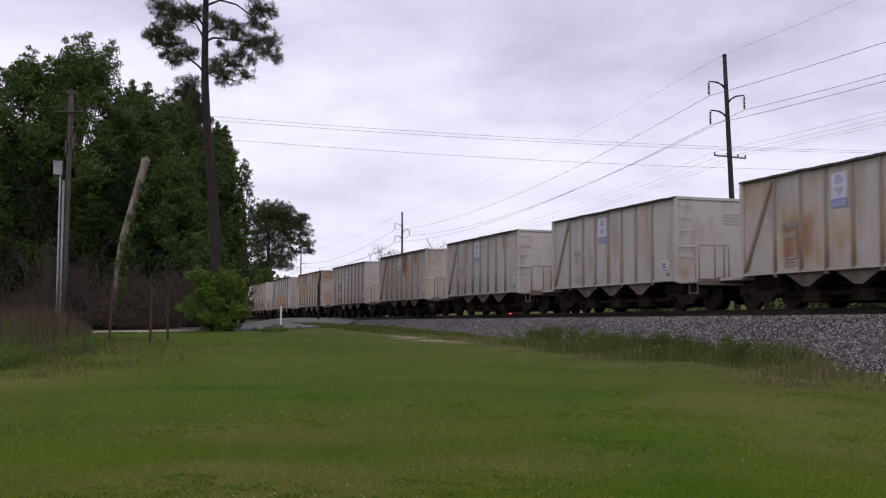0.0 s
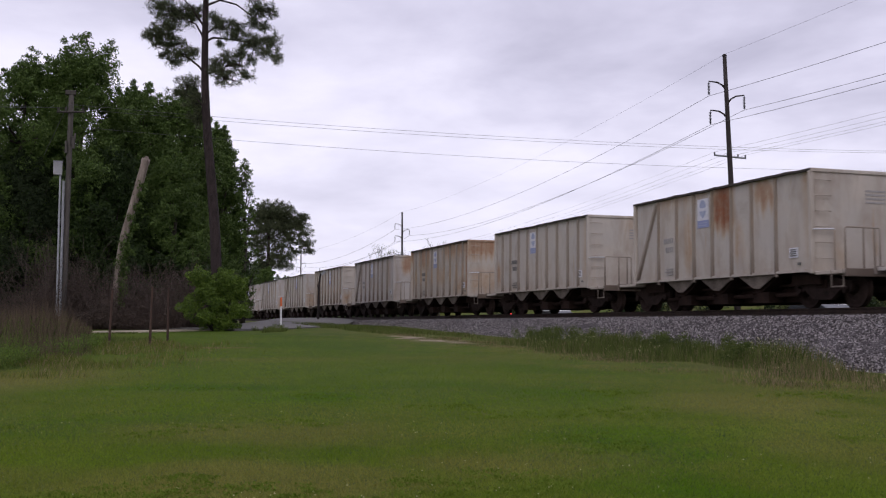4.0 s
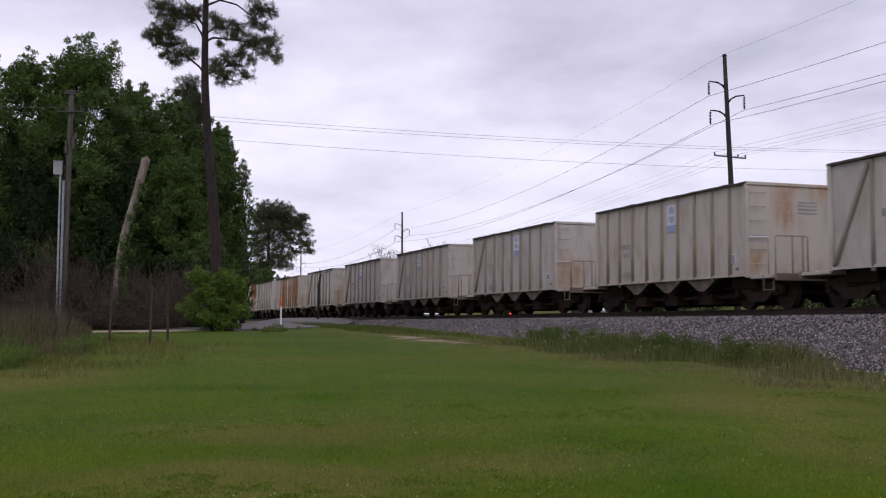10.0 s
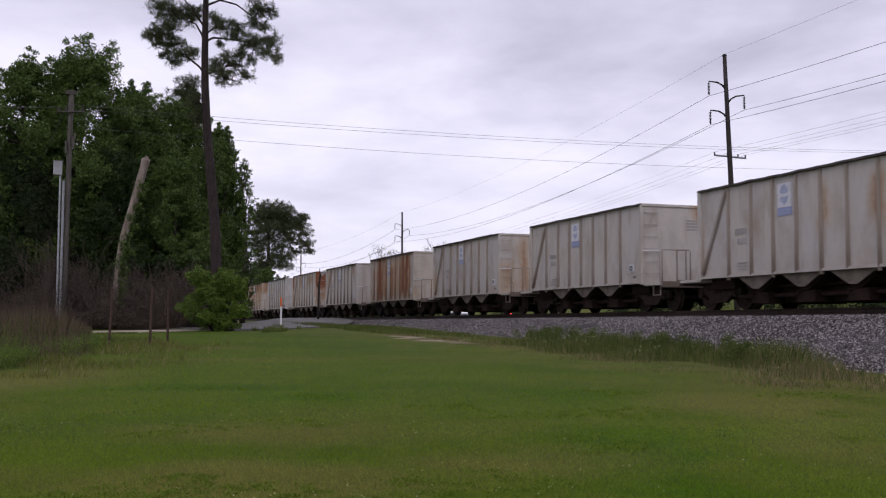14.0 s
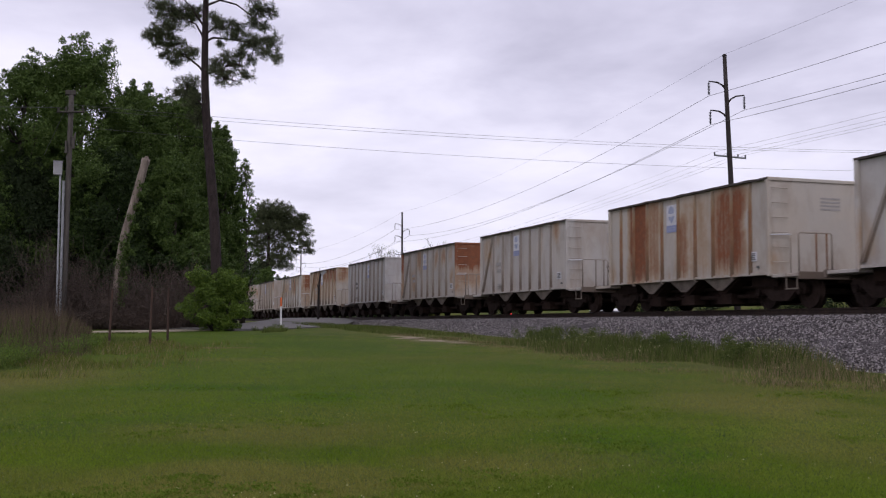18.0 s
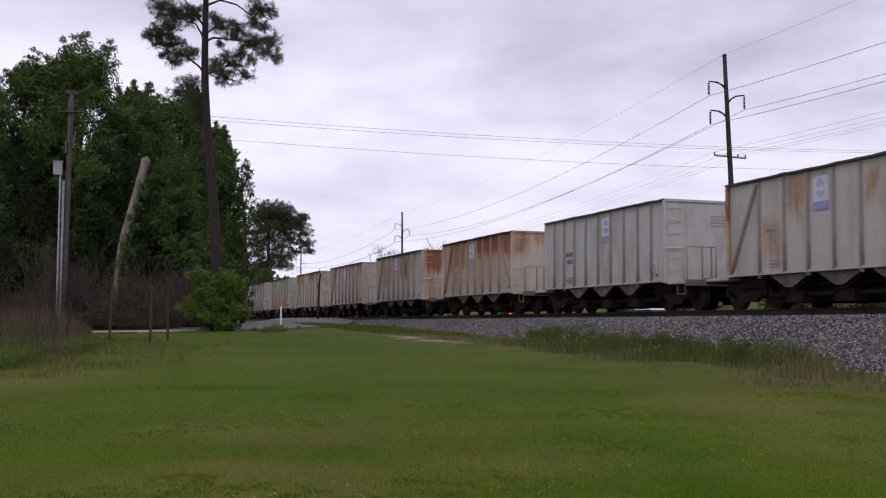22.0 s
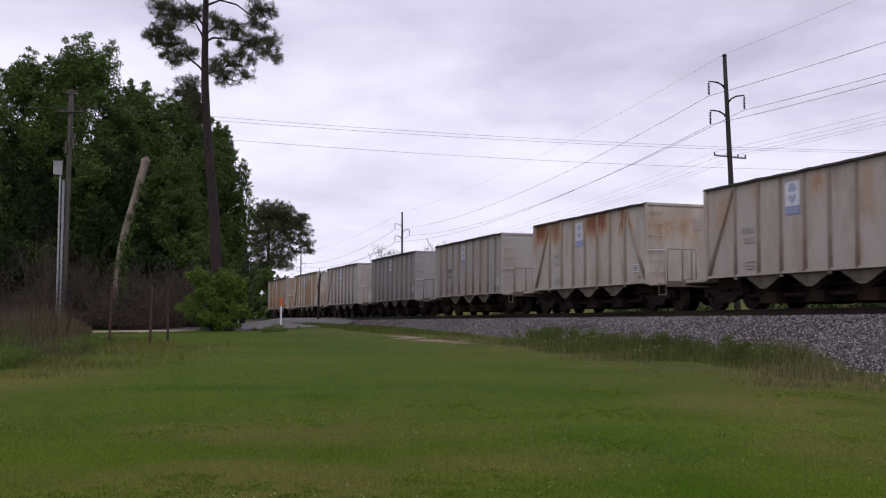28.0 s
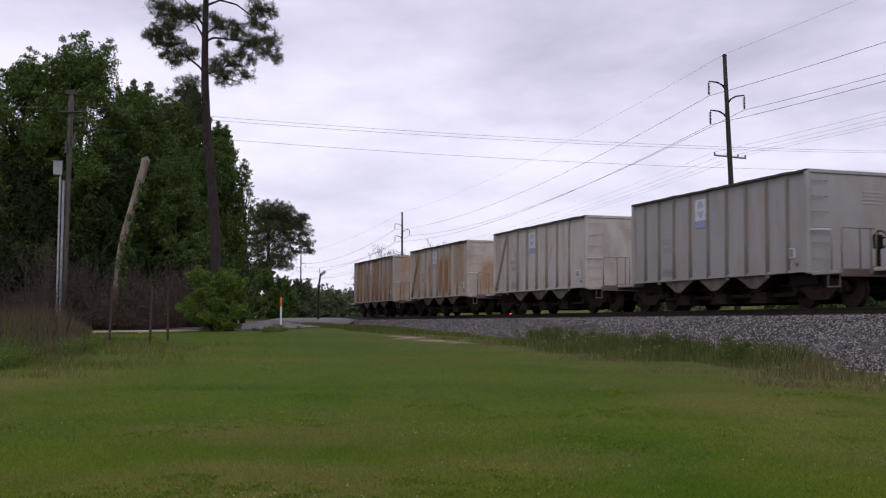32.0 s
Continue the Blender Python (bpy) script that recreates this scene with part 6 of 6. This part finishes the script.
def utility_pole():
    x, y = -0.36, 50.5
    z0 = ground_z(x, y) - 0.1
    p = empty("utility_pole", pose(x, y, z0), "weathered wooden utility pole with conduits and a box", "utility pole")
    H = 11.5 - z0
    part("shaft", tubes_mesh("shaft", [([(0.02 * i - 0.05, 0, H * i / 6) for i in range(7)], [0.135 - 0.025 * i / 6 for i in range(7)])], POLE_WOOD, 12), p)
    for k, (a, r) in enumerate(((-0.25, 0.048), (-0.10, 0.058))):
        o = ACROSS * a - Vector((math.sin(YAW), math.cos(YAW), 0)) * 0.22
        bm = bmesh.new()
        rod(bm, o, o + Vector((0, 0, 7.75 - z0 - 0.25 * k)), r, sides=10)
        for z in (1.5, 3.2, 4.9):
            rod(bm, o + Vector((0, 0, z)), o + Vector((0, 0, z + 0.06)), r * 1.25, sides=10)
        part("conduit", bm_mesh("conduit", bm, GALV), p, "pale grey metal conduit")
    bm = bmesh.new()
    o = ACROSS * -0.36 - Vector((math.sin(YAW), math.cos(YAW), 0)) * 0.25
    box(bm, -0.19, 0.19, -0.13, 0.13, -0.30, 0.28)
    box(bm, -0.21, 0.21, -0.15, 0.15, 0.28, 0.32)
    bmesh.ops.transform(bm, matrix=Matrix.Translation(o + Vector((0, 0, 8.05 - z0))), verts=bm.verts[:])
    part("meter_box", bm_mesh("meter_box", bm, GREY_BOX, 0.012), p, "pale grey metal box")
    bm = bmesh.new()
    c = Vector((0.05, -0.2, 10.6 - z0))
    rod(bm, c - ACROSS * 0.62, c + ACROSS * 0.62, 0.05, sides=4)
    arm = part("crossarm", bm_mesh("crossarm", bm, POLE_WOOD), p)
    # switchgear clamped below the arm
    bm = bmesh.new()
    for a, z, r, h in ((0.16, 8.95, 0.07, 0.5), (-0.16, 8.75, 0.06, 0.55), (0.22, 9.35, 0.05, 0.3)):
        q = Vector((0.05, -0.16, z - z0)) + ACROSS * a
        rod(bm, q, q + Vector((0, 0, h)), r, r * 0.8, 8)
        rod(bm, q + Vector((0, 0, h * 0.5)), q - ACROSS * a + Vector((0, 0.1, h * 0.5)), 0.025, sides=6)
    part("switchgear", bm_mesh("switchgear", bm, POLE_WOOD), p, "grey cut-out switches on brackets")
    bm = bmesh.new()
    box(bm, -0.20, 0.26, -0.12, 0.12, H - 0.10, H + 0.10)
    part("pole_top_bracket", bm_mesh("pole_top_bracket", bm, POLE_WOOD, 0.02), p)
    ends = []
    for f in (-0.55, -0.2, 0.55):
        q = c + ACROSS * f
        bm = bmesh.new()
        rod(bm, q, q + Vector((0, 0, 0.2)), 0.04, 0.055)
        part("pin_insulator", bm_mesh("pin_insulator", bm, POLE_WOOD), arm)
        ends.append(Vector((x, y, z0)) + q + Vector((0, 0, 0.2)))
    far = [Vector((60.0, 48.2, 11.8)), Vector((60.2, 47.0, 11.7)), Vector((59.8, 49.6, 10.9))]
    for a, b, lift in zip(ends, far, (0.0, 0.15, -0.9)):
        wire(a + Vector((0, 0, lift)), b, 0.75, 0.007, "thin grey service wire crossing over the track", "service wires")
    wire(Vector((x - 0.1, y - 0.2, 10.9)), Vector((*spot(-18.8, 50.2), 9.1)), 0.02, 0.012, "pale guy wire slanting from the wooden pole", "service wires")
    wire(ends[0], Vector((-40, 44, 10.2)), 0.8, 0.011, "thin grey service wire", "service wires")


utility_pole()


def snag():
    """A dead leaning trunk, broken off flat, with a vine climbing it."""
    b = Vector((*spot(-15.0, 49.0), ground_z(*spot(-15.0, 49.0)) - 0.1))
    ob = empty("dead_pole", Matrix.Translation(b), "leaning broken bleached wooden pole with a climbing vine", "pole")
    bend = smooth_line([Vector((*spot(r, 49.0), z)) - b for r, z in ((-15.0, b.z), (-14.92, 2.3), (-14.79, 3.85), (-14.58, 5.16), (-13.86, 7.9), (-13.66, 8.74))], 3)
    m = len(bend) - 1
    part("shaft", tubes_mesh("shaft", [(bend, [0.15 + 0.045 * i / m + 0.012 * math.sin(i * 2.3) for i in range(m + 1)])], SNAG_WOOD, 12), ob)
    cap = bmesh.new()
    rod(cap, bend[-1] - Vector((0, 0, 0.05)), bend[-1] + Vector((0.05, 0, 0.10)), 0.17, 0.06, 7)
    part("splintered_top", bm_mesh("splintered_top", cap, SNAG_WOOD), ob)
    g = np.random.default_rng(4)
    cs = [tuple(bend[k] + Vector((0.16 + g.normal(0, 0.06), -0.10, 0.0))) for k in range(2, m - 3)]
    cs += [tuple(bend[k].lerp(bend[k + 1], 0.5) + Vector((0.22 + g.normal(0, 0.08), -0.10, 0.0))) for k in range(2, m - 3)]
    part("vine", poly_soup("vine", leaf_faces(g, cs, [0.27] * len(cs), 260, 0.055), LEAF_MID), ob, "green climbing vine")


snag()


def fence_post(x, y, top, lean, radius=0.04):
    z0 = ground_z(x, y) - 0.05
    bm = bmesh.new()
    rod(bm, (0, 0, 0), (lean, 0, top - z0), radius, radius * 0.8, 8)
    ob = new("fence_post", bm_mesh("fence_post", bm, RUST_POST, 0.006))
    ob.matrix_basis = pose(x, y, z0)
    tagged(ob, "thin dark rusty fence post in the grass", "post", "fence posts")


for q in ((0.98, 31.4, 2.15, 0.06), (2.05, 31.0, 2.22, 0.04), (2.77, 33.95, 2.30, 0.0)):
    fence_post(*q)


def marker_post():
    x, y = 10.25, 55.7
    z0 = ground_z(x, y) - 0.03
    m = empty("marker_post", pose(x, y, z0), "slim white marker post with an orange top", "marker post")
    bm = bmesh.new()
    rod(bm, (0, 0, 0), (0, 0, 1.06), 0.05, sides=10)
    part("post", bm_mesh("post", bm, MARKER_WHITE), m)
    bm = bmesh.new()
    rod(bm, (0, 0, 1.06), (0, 0, 1.48), 0.056, sides=10)
    rod(bm, (0, 0, 1.48), (0, 0, 1.52), 0.056, 0.025, sides=10)
    part("cap", bm_mesh("cap", bm, ORANGE), m, "bright orange cap")


marker_post()


def crossing_mast():
    x, y = 15.6, 71.1
    z0 = 1.36
    m = empty("crossing_mast", pose(x, y, z0), "dark crossing sign post beside the track", "crossing sign")
    bm = bmesh.new()
    rod(bm, (0, 0, 0), (0.03, 0, 2.4), 0.085, 0.075)
    rod(bm, (0.03, 0, 2.4), (0.13, 0, 3.2), 0.07, 0.06)
    rod(bm, (0.10, 0, 3.0), (0.06, 0, 3.55), 0.025, 0.02)
    rod(bm, (0.02, -0.05, 1.9), (-0.10, -0.05, 2.5), 0.03, 0.02)
    part("mast", bm_mesh("mast", bm, DARK_POLE, 0.01), m)
    bm = bmesh.new()
    box(bm, -0.20, 0.20, -0.03, 0.03, -0.10, 0.10)
    bmesh.ops.transform(bm, matrix=Matrix.Translation((0.30, 0, 3.24)) @ pose(0, 0, 0, 0, -38, -20), verts=bm.verts[:])
    part("sign_blade", bm_mesh("sign_blade", bm, GALV, 0.01), m, "tilted grey sign blade")
    bm = bmesh.new()
    box(bm, -0.2, 0.2, -0.2, 0.2, -0.12, 0.12)
    part("footing", bm_mesh("footing", bm, GREY_BOX, 0.02), m)


crossing_mast()


def hedge():
    """A long low wood beyond the highway."""
    g = np.random.default_rng(77)
    cs, rs = [], []
    for i in range(180):
        y = -20 + i * 0.95
        x = 58 + g.uniform(-2, 2)
        h = 6.4 + 1.2 * noise.noise((y * 0.08, 0, 5.0)) + g.uniform(-0.6, 0.6)
        for k in range(4):
            cs.append((x + g.uniform(-1, 1), y + g.uniform(-0.8, 0.8), 4.6 + (h + 0.6 - 4.6) * (k + 0.5) / 4))
            rs.append(1.2)
    # low scrub in patches at the foot of the bank
    for i in range(230):
        y = -20 + i * 0.6
        if noise.noise((y * 0.045, 3.0, 1.0)) > 0.0:
            for k in range(3):
                cs.append((47.5 + g.uniform(-1.0, 1.0), y, 2.0 + 0.75 * k + g.uniform(-0.2, 0.2)))
                rs.append(0.8)
    tagged(new("distant_wood", poly_soup("distant_wood", leaf_faces(g, cs, rs, 80, 0.12), LEAF_SHADED)), "low wood beyond the highway, leaves darkened for shade", "trees", kind="stuff")


hedge()


def red_lamp():
    x, y = 22.4, 54.0
    z0 = ground_z(x, y) - 0.05
    m = empty("marker_lamp", pose(x, y, z0), "small red marker lamp on a short post beyond the track", "marker lamp")
    bm = bmesh.new()
    rod(bm, (0, 0, 0), (0, 0, 0.75), 0.035)
    part("post", bm_mesh("post", bm, DARK_POLE), m)
    bm = bmesh.new()
    rod(bm, (0, 0.08, 0.83), (0, -0.09, 0.83), 0.10, 0.085, 12)
    part("housing", bm_mesh("housing", bm, DARK_POLE), m)
    glow, nt, b = material("red_lens")
    finish(nt, b, (0.6, 0.02, 0.02), 0.3)
    b.inputs["Emission Color"].default_value = (1.0, 0.05, 0.06, 1)
    b.inputs["Emission Strength"].default_value = 2.2
    bm = bmesh.new()
    rod(bm, (-0.01, -0.09, 0.83), (-0.02, -0.12, 0.83), 0.08, 0.05, 12)
    part("lens", bm_mesh("lens", bm, glow), m, "glowing red lens")


red_lamp()

# ---- vehicles on the highway ----
CAR_WHITE = speckled("white_car_paint", (0.72, 0.72, 0.74), (0.80, 0.80, 0.81), 1.0, 0.3, spec=0.5)
CAR_GLASS = speckled("tinted_glass", (0.02, 0.025, 0.03), (0.04, 0.045, 0.05), 1.0, 0.1, spec=0.6)
TYRE = speckled("tyre_rubber", (0.012, 0.012, 0.012), (0.03, 0.03, 0.03), 6.0, 0.9)
DRIVES = []


def road_car(x, y, speed, label):
    """A plain saloon; it faces along +y, or -y when it comes the other way."""
    z = 0.96 + 0.05
    way = 0 if speed > 0 else 180
    c = empty("car", pose(x, y, z, 0, 0, way), label, "car", "vehicles on the highway")
    bm = bmesh.new()
    prism(bm, [(-2.40, 0.35), (2.25, 0.35), (2.35, 0.62), (2.10, 0.84), (1.0, 0.98), (-2.2, 1.02), (-2.42, 0.95), (-2.45, 0.6)], -0.92, 0.92, "x")
    part("body", bm_mesh("body", bm, CAR_WHITE, 0.05), c)
    bm = bmesh.new()
    prism(bm, [(-2.25, 1.0), (0.95, 0.96), (0.25, 1.30), (-1.95, 1.32)], -0.78, 0.78, "x")
    part("windows", bm_mesh("windows", bm, CAR_GLASS, 0.04), c, "dark tinted glass")
    bm = bmesh.new()
    prism(bm, [(-2.05, 1.22), (0.42, 1.22), (0.1, 1.38), (-0.9, 1.43), (-1.9, 1.40)], -0.79, 0.79, "x")
    part("roof", bm_mesh("roof", bm, CAR_WHITE, 0.02), c)
    bm = bmesh.new()
    rod(bm, (-0.1, 0, 0), (0.1, 0, 0), 0.32, sides=18)
    wheel = bm_mesh("wheel", bm, TYRE, 0.02)
    for a in (-1.38, 1.38):
        for s in (-0.8, 0.8):
            part("wheel", wheel, c, "black tyre", pose(s, a, 0.32))
    DRIVES.append((c, x, y, z, way, speed))


# lane, speed, place and time of passing behind the train
for lane, speed, y, t, label in (
        (38.6, 22.0, 52.7, 17.0, "white saloon car driving along the highway"), (38.6, 21.5, 46.2, 21.0, "white saloon car following along the highway"),
        (35.6, -18.5, 56.3, 0.9, "white saloon car coming along the highway"), (35.6, -19.5, 62.0, 3.1, "white saloon car coming along the highway"),
        (35.6, -20.0, 45.8, 5.5, "white saloon car coming along the highway"), (35.6, -17.7, 63.0, 10.4, "white saloon car coming along the highway"),
        (35.6, -19.5, 68.5, 12.0, "white saloon car coming along the highway"), (35.6, -17.5, 49.0, 16.8, "white saloon car coming along the highway")):
    road_car(lane, y - speed * t, speed, label)


def motions():
    """The train rolls by; every wheelset turns with the way it has gone."""
    for i, car in enumerate(CARS):
        y0 = 25.65 + PITCH * (i - 2) - BODY_L / 2
        walk(car, [(t, pose(TRACK_X, y0 - travelled(t), RAIL_TOP)) for t in np.arange(0.0, 32.01, 2.0)])
    for c, x, y, z, way, speed in DRIVES:
        walk(c, [(t, pose(x, y + speed * t, z, 0, 0, way)) for t in (0.0, 8.0, 16.0, 24.0, SECONDS)])
    for crown, amp, ph in SWAYS:
        rows = []
        for k in range(65):
            t = k / 2
            gust = 0.6 + 0.4 * math.sin(0.31 * t + ph)
            rows.append((t, pose(0, 0, 0, amp * gust * math.sin(1.9 * t + ph), amp * gust * math.sin(1.35 * t + 2 * ph), 0)))
        walk(crown, rows)
    steps = [k / 15 for k in range(481)]
    turns = [math.degrees(travelled(t) / WHEEL_R) for t in steps]
    for w, a in WHEELS:
        walk(w, [(t, pose(0, a, WHEEL_R, g)) for t, g in zip(steps, turns)])


motions()
